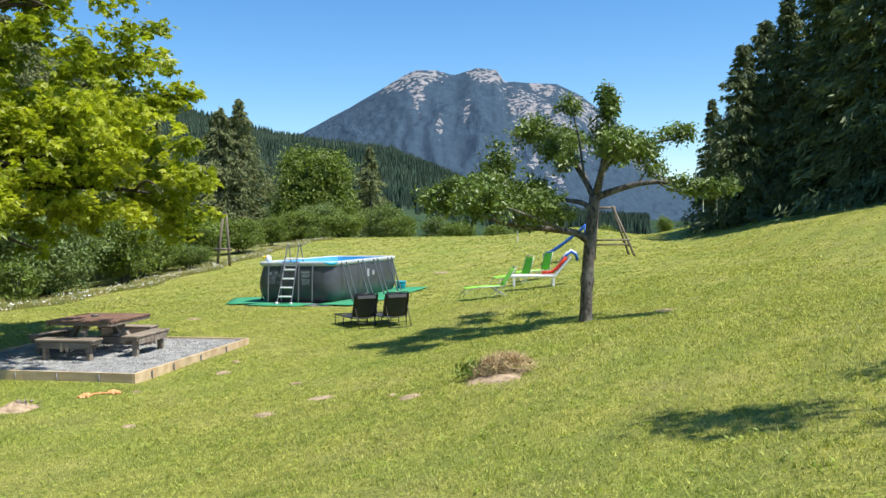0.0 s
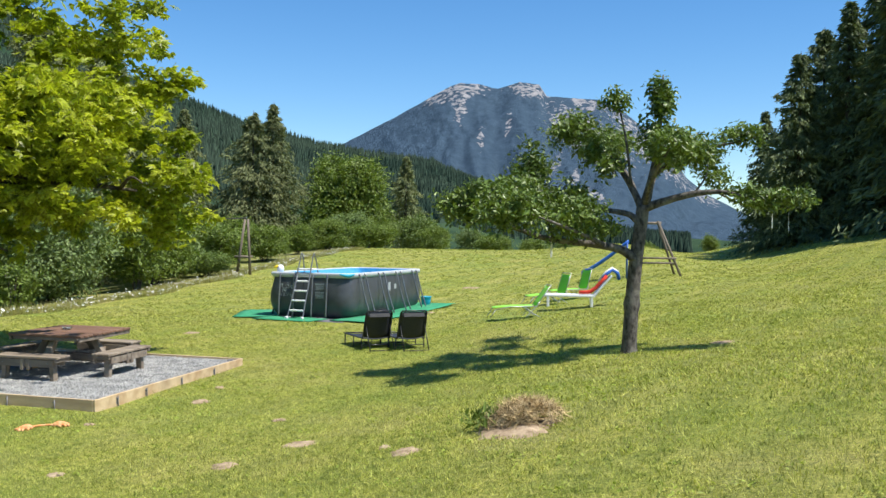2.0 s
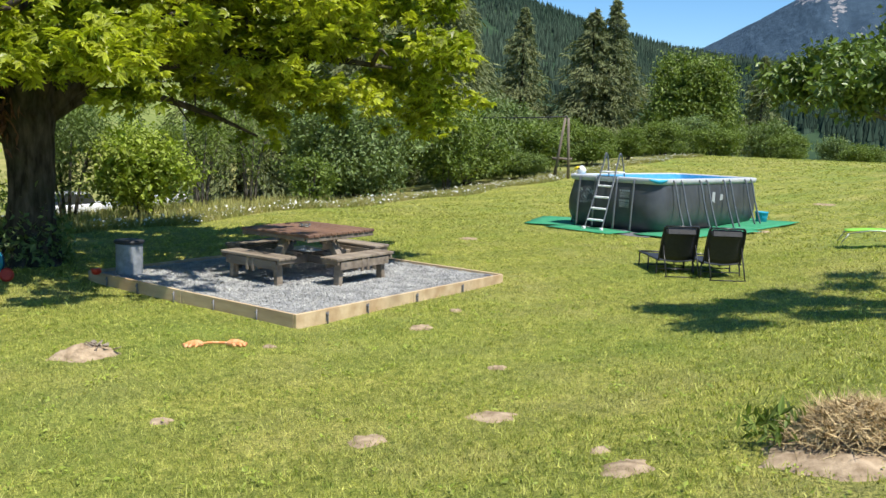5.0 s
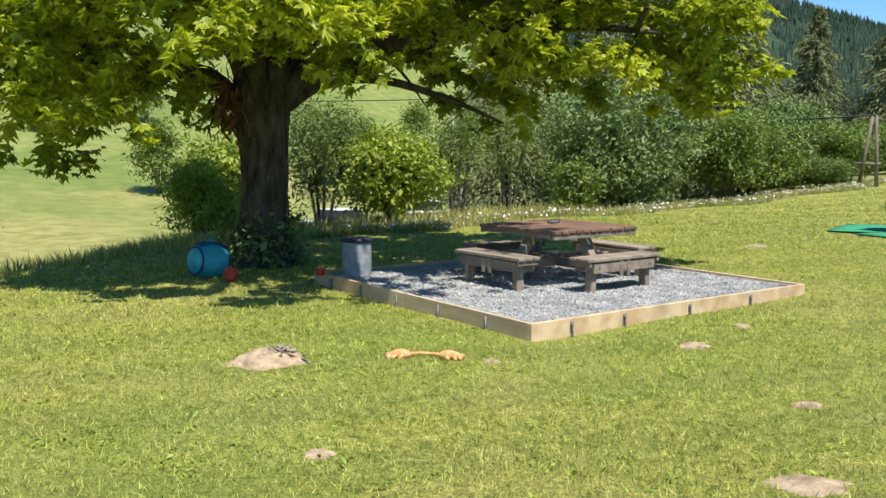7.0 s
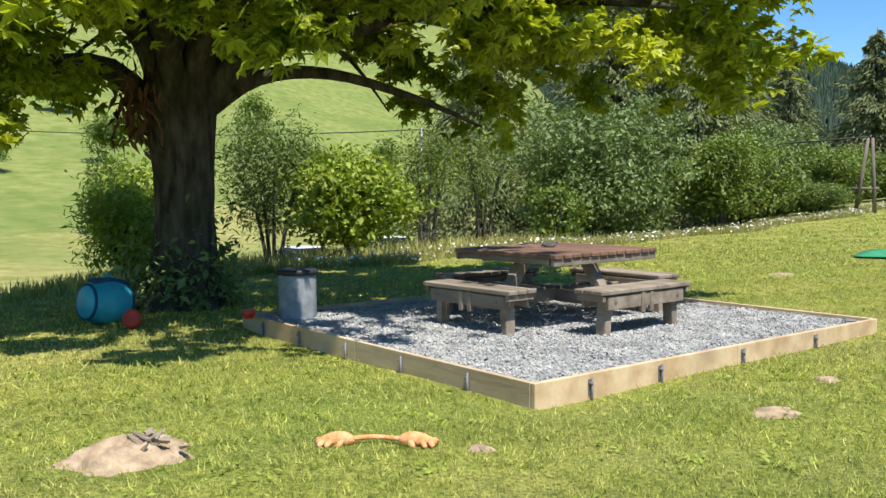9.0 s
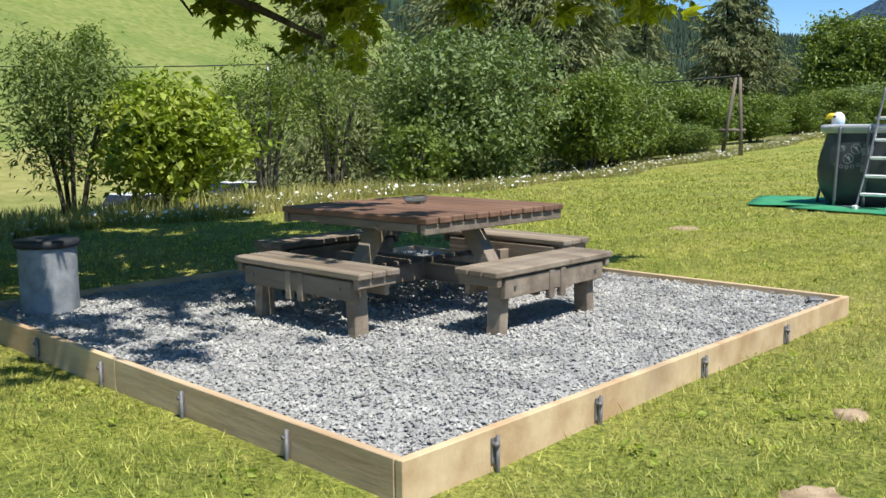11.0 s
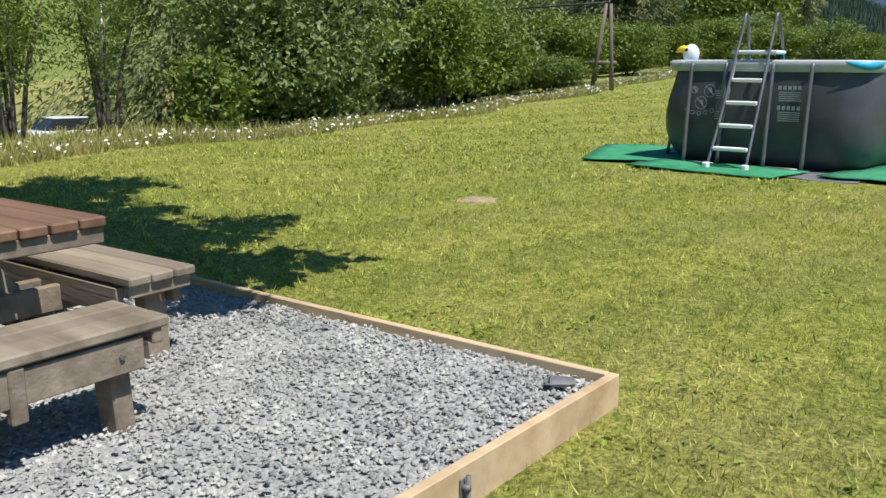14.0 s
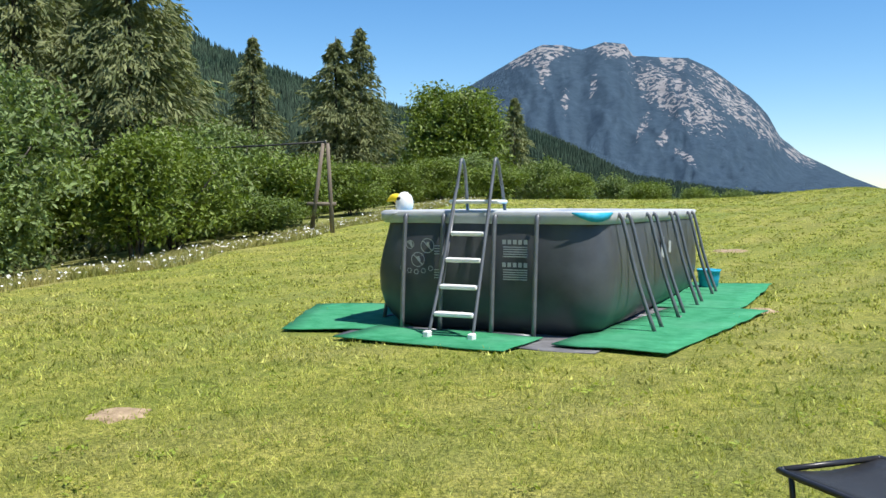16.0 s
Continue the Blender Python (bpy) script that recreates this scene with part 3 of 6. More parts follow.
def bracket(p, rz):
    e = empty("steel_stake", TILT @ pose(*p, 0, 0, rz), "small galvanised steel stake fixing the edging board", "stake", "edging stakes")
    box("plate", 0.028, 0.006, 0.12, (0, 0, 0), M_STAKE, e, bevel=0.002)
    tube("bolt", [(0, -0.03, 0.03), (0, 0.004, 0.03)], 0.012, M_STAKE, e, 6)
    tube("peg", [(0.012, -0.016, -0.2), (0.012, -0.016, 0.07)], 0.01, M_STAKE, e, 6)
    return e


for u in (0.55, 1.35, 2.45, 3.6):
    bracket(on_box(u, -0.05, BTOP - 0.1), 90 + TURN_BOX)
for v in (0.7, 1.6, 2.5, 3.4, 4.2):
    bracket(on_box(-0.006, v, BTOP - 0.1), TURN_BOX)

bedv = []
for j in range(25):
    for i in range(25):
        p = on_box(0.045 + (BL - 0.09) * i / 24, 0.005 + (BW - 0.01) * j / 24)
        bedv.append((p[0], p[1], BTOP - 0.05 + 0.012 * noise.noise(Vector((p[0] * 2, p[1] * 2, 0)))))
bed = mesh_from("gravel_bed", bedv, [(j * 25 + i, j * 25 + i + 1, (j + 1) * 25 + i + 1, (j + 1) * 25 + i) for j in range(24) for i in range(24)], M_GRAVELBASE, None, True)
bed.matrix_basis = TILT
tagged(bed, "bed of pale grey crushed stone inside timber edging", "gravel", kind="structure")
chip = np.array([(1, 0.1, -0.4), (0.1, 1, -0.4), (-1, -0.1, -0.4), (0, -1, -0.4), (0.7, 0.2, 0.7), (0, 0.7, 0.6), (-0.7, 0.1, 0.75), (0.1, -0.7, 0.65)], float)
of = np.array([(0, 1, 5), (0, 5, 4), (1, 2, 6), (1, 6, 5), (2, 3, 7), (2, 7, 6), (3, 0, 4), (3, 4, 7), (4, 5, 6), (4, 6, 7)])
NS = 47000
su, sv = NP.uniform(0.06, BL - 0.06, NS), NP.uniform(0.02, BW - 0.02, NS)
ctr = np.stack([CORNER.x + BU.x * su + BV.x * sv, CORNER.y + BU.y * su + BV.y * sv, BTOP - 0.042 + NP.uniform(-0.008, 0.012, NS)], 1)
sc = NP.uniform(0.007, 0.018, (NS, 1, 1)) * NP.uniform(0.6, 1.3, (NS, 1, 3)) * np.array([1.0, 0.8, 0.4])
shape = chip[None] * sc * (1 + 0.22 * NP.normal(size=(NS, 8, 1))).clip(0.55, 1.5)
sto = np.einsum("nij,nkj->nki", rotations(NS, NP, 0.86), shape) + ctr[:, None, :]
faces = (of[None] + 8 * np.arange(NS)[:, None, None])
gravel = mesh_array("gravel_stones", sto, 3, M_STONE, bed, faces)
tagged(gravel, "loose grey and white crushed stones", kind="stuff")


# ---- picnic table ----
def picnic_table(m):
    t = empty("picnic_table", m, "square weathered wooden picnic table with four attached benches on gravel", "picnic table")
    S, H = 1.56, 0.765
    n = 12
    w = S / n
    for k in range(n):
        y = -S / 2 + w * (k + 0.5)
        box("top_board", S + RND.uniform(-0.008, 0.008), w - 0.012, 0.045, (0, y, H - 0.0225 + RND.uniform(-0.002, 0.002)), M_TABLE, t, bevel=0.008)
    for x in (-S / 2 + 0.045, S / 2 - 0.045, -0.3, 0.3):
        box("top_batten", 0.045, S - 0.02, 0.07, (x, 0, H - 0.082), M_GREYWOOD, t, bevel=0.005)
    for s in (-1, 1):
        box("side_batten", S - 0.2, 0.04, 0.055, (0, s * (S / 2 - 0.03), H - 0.075), M_GREYWOOD, t, bevel=0.005)
    # crossed base beams reaching under the benches
    for q in range(4):
        turn = Matrix.Rotation(math.pi / 2 * q, 4, "Z")

        def piece(name, sx, sy, sz, at, rot=(0, 0, 0), mat=M_GREYWOOD, bevel=0.006):
            return part(name, box_bm(sx, sy, sz, turn @ pose(*at, *rot), bevel), mat, t)

        for s in (-1, 1):
            piece("beam", 1.12, 0.045, 0.13, (0.62, s * 0.085, 0.27 + 0.001 * q))
        piece("beam_block", 0.05, 0.125, 0.12, (0.5, 0, 0.27))
        piece("brace", 0.11, 0.12, 0.56, (0.58, 0, 0.495), (0, -34, 0))
        # bench
        bx, bl, bh = 1.11, 1.36, 0.445
        for k in range(3):
            piece("seat_board", 0.118, bl, 0.045, (bx - 0.124 + 0.124 * k, 0, bh - 0.0225), bevel=0.009)
        for s in (-1, 1):
            piece("seat_batten", 0.34, 0.045, 0.06, (bx, s * (bl / 2 - 0.05), bh - 0.075))
            piece("leg", 0.12, 0.085, bh - 0.03, (bx + 0.045, s * 0.5, (bh - 0.03) / 2 - 0.015), (s * 3, 0, 0))
            piece("upright", 0.04, 0.06, 0.2, (bx + 0.155, s * 0.065, bh - 0.15))
        piece("apron", 0.04, 1.14, 0.13, (bx + 0.145, 0, bh - 0.125), bevel=0.005)
        piece("apron", 0.04, 1.14, 0.13, (bx - 0.165, 0, bh - 0.125), bevel=0.005)
        for s in (-1, 1):
            v, f = tube_data([turn @ Vector((bx + 0.162, s * 0.47, bh - 0.12)), turn @ Vector((bx + 0.176, s * 0.47, bh - 0.12))], 0.012, 6)
            mesh_from("bolt", v, f, M_STEEL, t)
    return t


TABLE_AT = (-9.77, 18.75)
picnic_table(TILT @ pose(*TABLE_AT, BTOP - 0.045, 0, 0, TURN_BOX + 1.0))
bowl = lathe("glass_ashtray", [(0.055, 0.0), (0.085, 0.012), (0.1, 0.05), (0.094, 0.05), (0.078, 0.02), (0.04, 0.012)], M_GLASSY, None, 20)
bowl.matrix_basis = TILT @ pose(TABLE_AT[0] - 0.12, TABLE_AT[1] + 0.05, BTOP - 0.045 + 0.768)
tagged(bowl, "round clear glass bowl on the table", "bowl")

# slate at the terrace corner
sl = box_bm(0.12, 0.08, 0.025, bevel=0.009)
for v in sl.verts:
    v.co += Vector((RND.uniform(-1, 1), RND.uniform(-1, 1), RND.uniform(-0.4, 0.4))) * 0.012
slate = part("slate", sl, M_SHEET)
slate.matrix_basis = TILT @ pose(*on_box(BL - 0.2, 0.14, BTOP - 0.02), 2, 4, 30)
tagged(slate, "flat dark slate stone lying on the gravel", "stone")

# concrete drum at the far corner of the terrace
drum = empty("concrete_drum", TILT @ pose(-11.9, 16.85, BTOP - 0.06) @ Matrix.Scale(0.84, 4), "grey round concrete drum with a flat dark lid", "drum")
lathe("body", [(0.245, 0), (0.25, 0.02), (0.25, 0.58), (0.245, 0.6)], M_CONCRETE, drum, 32)
lathe("lid", [(0.27, 0.605), (0.28, 0.62), (0.28, 0.655), (0.26, 0.67), (0.02, 0.675)], M_BLACKFAB, drum, 32, label="flat dark lid")
pot = empty("red_toy", TILT @ pose(-12.0, 16.28, BTOP), "small red plastic toy on the edging", "toy")
lathe("cup", [(0.05, 0), (0.07, 0.05), (0.075, 0.09), (0.06, 0.09)], M_REDTOY, pot, 16)
tube("handle", bend([(0.07, 0, 0.08), (0.12, 0, 0.06), (0.07, 0, 0.02)]), 0.01, M_REDTOY, pot, 6)


# ---- swimming pool ----
PA, PW, PL, PH = -10.3, 2.76, 6.1, 1.37
PZ = ground(-8.4, 31.5) + 0.015
pool_m = pose(-8.39, 29.16, PZ, 0, 0, PA)
pool = empty("swimming_pool", pool_m, "large rectangular dark grey frame pool standing on green mats", "pool")


def rounded(w, l, rad, seg=6):
    """Outline of a rectangle from y 0 to l, centred in x, with round corners."""
    out = []
    for cx, cy, a0 in ((w / 2 - rad, rad, -90), (w / 2 - rad, l - rad, 0), (-w / 2 + rad, l - rad, 90), (-w / 2 + rad, rad, 180)):
        for k in range(seg + 1):
            a = radians(a0 + 90 * k / seg)
            out.append((cx + rad * math.cos(a), cy + rad * math.sin(a)))
    return out


def dense_outline(w, l, rad, grow, wob, z):
    base = rounded(w, l, rad)
    pts = []
    for i, (x, y) in enumerate(base):
        x2, y2 = base[(i + 1) % len(base)]
        steps = max(1, int(math.hypot(x2 - x, y2 - y) / 0.16))
        for k in range(steps):
            u = k / steps
            pts.append((x + (x2 - x) * u, y + (y2 - y) * u))
    out = []
    for x, y in pts:
        dx, dy = (x, y - l / 2)
        g = grow + wob * noise.noise(Vector((x * 2.3, y * 2.3, z * 1.3)))
        out.append((x + g * (1 if dx > 0 else -1) * min(1, abs(dx) / (w / 2 - 0.1)) ** 4, y + g * (1 if dy > 0 else -1) * min(1, abs(dy) / (l / 2 - 0.1)) ** 6, z))
    return out


def loft(name, rings, mat, parent, smooth=True, label=""):
    n = len(rings[0])
    verts = [p for r in rings for p in r]
    faces = [(i * n + k, i * n + (k + 1) % n, (i + 1) * n + (k + 1) % n, (i + 1) * n + k) for i in range(len(rings) - 1) for k in range(n)]
    return mesh_from(name, verts, faces, mat, parent, smooth, label)


prof = [(0.0, -0.22), (0.05, -0.13), (0.14, -0.06), (0.28, 0.0), (0.45, 0.03), (0.65, 0.035), (0.85, 0.02), (1.05, -0.01), (PH - 0.14, -0.04)]
loft("liner", [dense_outline(PW, PL, 0.42, g, 0.035 * (1 - abs(z - 0.6)), z) for z, g in prof], M_POOL, pool, label="bulging dark grey vinyl wall")
loft("rim_band", [dense_outline(PW, PL, 0.3, g, 0.0, z) for z, g in ((PH - 0.145, -0.035), (PH - 0.14, -0.022), (PH - 0.02, 0.0), (PH, -0.02), (PH + 0.005, -0.09), (PH - 0.02, -0.12), (PH - 0.1, -0.125))], M_POOLBAND, pool, label="pale grey vinyl rim sleeve")
loft("inner_liner", [dense_outline(PW, PL, 0.3, g, 0.0, z) for z, g in ((PH - 0.03, -0.128), (PH - 0.5, -0.14), (PH - 1.25, -0.2))], M_LINER, pool, label="blue inner liner")
wo = dense_outline(PW, PL, 0.3, -0.13, 0, PH - 0.16)
mesh_from("water", wo, [tuple(range(len(wo)))], M_WATER, pool, False, "clear blue pool water")
# the blue flap at the cut corners
for sx, cy in ((1, 0.0), (-1, 0.0)):
    v, f = [], []
    for k in range(9):
        a = radians(-90 + 90 * k / 8)
        cx = sx * (PW / 2 - 0.34 + 0.355 * math.cos(a))
        yy = 0.34 + 0.355 * math.sin(a)
        dip = 0.09 * math.sin(math.pi * k / 8)
        v += [(cx, yy - 0.004, PH - 0.015), (cx, yy - 0.004, PH - 0.03 - dip)]
    f = [(2 * k, 2 * k + 1, 2 * k + 3, 2 * k + 2) for k in range(8)]
    fl = mesh_from("corner_flap", v, f, M_TEAL if sx > 0 else M_POOLBAND, pool, True, "teal corner sleeve" if sx > 0 else "pale grey corner sleeve")
    sol = fl.modifiers.new("thick", "SOLIDIFY")
    sol.thickness = 0.006


def u_leg(y, side):
    """A pair of slanting tubes joined by a foot bar, on a long side."""
    x0, x1 = side * (PW / 2 + 0.01), side * (PW / 2 + (0.42 if side > 0 else 0.2))
    for s in (-1, 1):
        tube("side_leg", bend([(x0 - side * 0.03, y + s * 0.2, PH - 0.06), (x0 + side * 0.035, y + s * 0.2, PH - 0.1), (x0 + (x1 - x0) * 0.5, y + s * 0.2, 0.62), (x1, y + s * 0.2, 0.02)], 4), 0.024, M_TUBE, pool, 8)
    tube("foot_bar", [(x1, y - 0.2, 0.025), (x1, y + 0.2, 0.025)], 0.022, M_TUBE, pool, 8)
    tube("ground_strap", [(x1, y, 0.012), (side * (PW / 2 - 0.3), y, 0.012)], 0.014, M_WHITE, pool, 6)


for y in (0.85, 2.3, 3.75, 5.2):
    for side in (-1, 1):
        u_leg(y, side)
for yend, sy in ((0.0, -1), (PL, 1)):
    for x in (-0.93, -0.45, 0.17, 0.66):
        tube("end_leg", bend([(x, yend + sy * 0.0, PH - 0.06), (x, yend + sy * 0.045, PH - 0.12), (x, yend + sy * 0.1, 0.6), (x, yend + sy * 0.13, 0.01)], 4), 0.026, M_TUBE, pool, 8)
    for a, b in ((-0.93, -0.45), (0.17, 0.66)):
        tube("foot_bar", [(a, yend + sy * 0.13, 0.02), (b, yend + sy * 0.13, 0.02)], 0.022, M_TUBE, pool, 8)
# printed warning signs on the end wall: rings, pictograms and lines of small print
fy = -0.062


def ring(x, z, r, w=0.008):
    v, f = [], []
    for k in range(24):
        a = 2 * math.pi * k / 24
        v += [(x + (r - w) * math.cos(a), fy, z + (r - w) * math.sin(a)), (x + r * math.cos(a), fy, z + r * math.sin(a))]
    f = [(2 * k, 2 * k + 1, (2 * k + 3) % 48, (2 * k + 2) % 48) for k in range(24)]
    mesh_from("printed_ring", v, f, M_PRINT, pool)


def bar(x, z, w, h, rot=0.0):
    c, s = math.cos(radians(rot)), math.sin(radians(rot))
    v = [(x + c * a - s * b, fy, z + s * a + c * b) for a, b in ((-w / 2, -h / 2), (w / 2, -h / 2), (w / 2, h / 2), (-w / 2, h / 2))]
    mesh_from("printed_mark", v, [(0, 1, 2, 3)], M_PRINT, pool)


for x, z, r in ((-0.64, 0.97, 0.085), (-0.76, 0.81, 0.085), (-0.86, 0.98, 0.05)):
    ring(x, z, r)
    bar(x, z, r * 1.8, 0.012, -45)
    bar(x + 0.01, z + 0.01, 0.03, 0.06, 20)
for k in range(5):
    ring(-0.96 + 0.09 * k, 0.71 - 0.04 * math.sin(k * 0.8), 0.03, 0.008)
for x, z in ((-0.5, 0.97), (-0.5, 0.70)):
    for k in range(4):
        bar(x, z - 0.03 * k, 0.11, 0.012)
for z in (1.03, 0.78):
    for k in range(5):
        bar(0.29 + 0.062 * k, z, 0.042, 0.05)
    for k in range(5):
        bar(0.42, z - 0.055 - 0.026 * k, 0.28, 0.012)
# badge on the long side
for y, h in ((2.95, 0.3), (3.45, 0.16)):
    v = [(PW / 2 + 0.038, y + a, 0.86 + b) for a, b in ((-0.09, -h / 2), (0.09, -h / 2), (0.09, h / 2), (-0.09, h / 2))]
    mesh_from("printed_badge", v, [(0, 1, 2, 3)], M_PRINT, pool)

# ladder over the end wall
ladder = empty("pool_ladder", pool_m @ pose(-0.1, -0.02, 0), "A-frame pool ladder with white steps and grey tube rails", "ladder")
for s in (-1, 1):
    x = s * 0.23
    tube("outer_rail", bend([(x * 1.12, -0.62, 0.0), (x, -0.3, 0.75), (x * 0.93, -0.03, PH + 0.1), (x * 0.9, 0.06, PH + 0.32), (x * 0.9, 0.14, PH + 0.55), (x * 0.9, 0.2, PH + 0.57), (x * 0.92, 0.27, PH + 0.45), (x, 0.4, PH), (x * 1.05, 0.62, 0.3)], 5), 0.019, M_TUBE, ladder, 8)
    box("rubber_foot", 0.07, 0.1, 0.09, (x * 1.12, -0.63, 0.045), M_WHITE, ladder, bevel=0.012, label="white plastic foot")
    tube("inner_brace", [(x * 0.95, -0.36, 0.45), (x * 0.93, -0.02, PH + 0.02)], 0.012, M_TUBE, ladder, 6)
for k in range(4):
    z = 0.26 + 0.285 * k
    y = -0.62 + 0.435 * z + 0.02
    box("step", 0.46 - 0.02 * k, 0.11, 0.05, (0, y, z), M_WHITE, ladder, bevel=0.012, label="white plastic step")
box("platform", 0.6, 0.3, 0.045, (0.0, 0.16, PH + 0.1), M_WHITE, ladder, bevel=0.014, label="white plastic top platform")

# green mats under the pool
def mat_sheet(w, l, m, label, mat=M_MAT, lift=0.0):
    nx_, ny_ = max(4, int(w / 0.25)), max(4, int(l / 0.25))
    v = []
    for j in range(ny_ + 1):
        for i in range(nx_ + 1):
            p = m @ Vector((w * (i / nx_ - 0.5), l * (j / ny_ - 0.5), 0))
            edge = 1 if i in (0, nx_) or j in (0, ny_) else 0
            v.append((p.x + RND.uniform(-0.02, 0.02) * edge, p.y + RND.uniform(-0.02, 0.02) * edge, ground(p.x, p.y) + 0.03 + lift + 0.022 * noise.noise(Vector((p.x * 1.7, p.y * 1.7, 2))) + 0.012))
    f = [(j * (nx_ + 1) + i, j * (nx_ + 1) + i + 1, (j + 1) * (nx_ + 1) + i + 1, (j + 1) * (nx_ + 1) + i) for j in range(ny_) for i in range(nx_)]
    o = mesh_from("floor_mat", v, f, mat, None, True)
    s = o.modifiers.new("thick", "SOLIDIFY")
    s.thickness = 0.012
    return tagged(o, label, "mat", "mats under the pool")


mat_sheet(1.5, 2.6, pool_m @ pose(-PW / 2 - 0.62, 0.75, 0, 0, 0, 24), "rumpled green felt mat beside the pool")
mat_sheet(2.0, 1.0, pool_m @ pose(-0.25, -0.62, 0, 0, 0, -3), "faded green felt mat below the ladder", lift=0.01)
mat_sheet(1.2, 3.9, pool_m @ pose(PW / 2 + 0.5, 1.3, 0, 0, 0, -8), "green felt mat along the pool side", lift=0.018)
mat_sheet(1.9, 3.4, pool_m @ pose(PW / 2 + 0.12, 4.9, 0, 0, 0, -2), "green felt mat at the pool's far corner", lift=0.006)
mat_sheet(PW + 0.2, PL + 0.9, pool_m @ pose(0.05, PL / 2 - 0.35, 0), "crumpled dark grey ground sheet under the pool", M_SHEET, -0.02)

# inflatable bird looking over the rim
bird = empty("inflatable_bird", pool_m @ pose(-1.13, 0.32, PH - 0.06, 0, 0, 15) @ Matrix.Scale(0.82, 4), "white inflatable bird float with a yellow beak", "pool float")
lathe("head", [(0.01, 0), (0.1, 0.03), (0.13, 0.12), (0.135, 0.2), (0.11, 0.28), (0.05, 0.33), (0.01, 0.34)], M_WHITE, bird, 18)
tube("beak", bend([(-0.08, -0.02, 0.24), (-0.16, -0.03, 0.25), (-0.25, -0.04, 0.2)], 3), [0.075, 0.07, 0.065, 0.06, 0.045, 0.03, 0.01], M_YELLOW, bird, 10, "yellow beak")
for s in (-1, 1):
    lathe("eye", [(0.03, 0), (0.028, 0.012), (0.005, 0.016)], M_BLACKTUBE, bird, 10).matrix_basis = pose(-0.06, s * 0.105, 0.24, s * -90, 0, 0)
# small teal bucket at the far pool corner
tb = lathe("bucket", [(0.14, 0), (0.17, 0.2), (0.19, 0.34), (0.2, 0.34), (0.18, 0.3), (0.14, 0.02)], M_TEAL, None, 20)
tb.matrix_basis = pool_m @ pose(PW / 2 + 0.2, PL - 0.15, 0.05)
tagged(tb, "teal plastic bucket beside the pool", "bucket")


# ---- large maple ----
MAPLE = (-14.35, 16.75)


def maple():
    t = empty("maple_tree", put(*MAPLE), "big old broadleaf tree with a thick dark trunk and spreading crown", "tree")
    v, f = [], []
    girth = [(0.0, 0.66), (0.1, 0.58), (0.3, 0.48), (0.7, 0.42), (1.2, 0.38), (1.8, 0.38), (2.4, 0.42), (2.9, 0.48), (3.3, 0.43), (4.2, 0.36), (5.2, 0.27), (6.4, 0.17), (7.8, 0.06)]
    levels, sides = [0.09 * k for k in range(87)], 40
    for z in levels:
        r = between(z, girth)
        for k in range(sides):
            a = 2 * math.pi * k / sides
            flare = 1 + 0.22 * max(0, 0.6 - z) * math.sin(a * 5 + 0.7)
            around = Vector((math.cos(a), math.sin(a), 0))
            knot = 0.15 * noise.noise(around * 1.3 + Vector((0, 0, z * 1.1))) + 0.10 * max(0, noise.noise(around * 2.2 + Vector((3, 0, z * 2.1))) - 0.2)
            furrow = 0.045 * noise.ridged_multi_fractal(around * 3.4 + Vector((0, 0, z * 0.8)), 0.9, 2.1, 3, 1.0, 2.0) - 0.05
            rr = r * (flare * (1 + knot) + furrow)
            v.append((rr * math.cos(a) + 0.03 * z + 0.05 * math.sin(z * 1.3), rr * math.sin(a), z - 0.08))
    f = [(i * sides + k, i * sides + (k + 1) % sides, (i + 1) * sides + (k + 1) % sides, (i + 1) * sides + k) for i in range(len(levels) - 1) for k in range(sides)]
    mesh_from("trunk", v, f, M_BARK, t, True)
    limbs = []
    for az, z0, ln, rise, r in ((35, 3.0, 6.2, 0.9, 0.21), (8, 3.1, 3.9, 1.2, 0.18), (-38, 2.9, 4.4, 1.2, 0.18), (58, 3.2, 4.8, 1.5, 0.17), (98, 3.1, 3.4, 1.8, 0.17), (150, 3.0, 2.8, 1.6, 0.17), (200, 3.1, 3.2, 1.8, 0.17), (245, 2.9, 5.0, 0.3, 0.17), (-75, 3.1, 4.0, 1.2, 0.16), (25, 4.6, 4.3, 3.2, 0.15), (-20, 5.0, 4.0, 3.4, 0.14), (120, 5.0, 3.2, 3.4, 0.14), (215, 5.2, 2.4, 3.0, 0.14), (290, 4.8, 3.4, 3.2, 0.14)):
        c, s = math.cos(radians(az)), math.sin(radians(az))
        pts = [(0.2 * c, 0.2 * s, z0 - 0.5)]
        for k in range(1, 7):
            u = k / 6
            wob = 0.35 * noise.noise(Vector((az * 0.1, u * 3, 1)))
            pts.append((c * ln * u - s * wob, s * ln * u + c * wob, z0 + rise * (1 - (1 - u) ** 2) - 0.9 * max(0, u - 0.6) ** 1.3 + 0.2 * wob))
        pts = bend(pts, 3)
        limbs.append(pts)
        tube("limb", pts, [r * (1 - 0.85 * i / (len(pts) - 1)) for i in range(len(pts))], M_BARK, t, 9)
        for j in range(5, len(pts) - 1, 3):
            d = Vector((RND.uniform(-1, 1), RND.uniform(-1, 1), RND.uniform(-0.5, 0.5))).normalized() * RND.uniform(0.9, 1.7)
            p = pts[j]
            tw = bend([p, p + d * 0.5 + Vector((0, 0, 0.1)), p + d + Vector((0, 0, -0.15))], 3)
            tube("branch", tw, [0.05 * (1 - 0.8 * i / (len(tw) - 1)) for i in range(len(tw))], M_BARK, t, 6)
    rng = np.random.default_rng(3)
    lobes = []
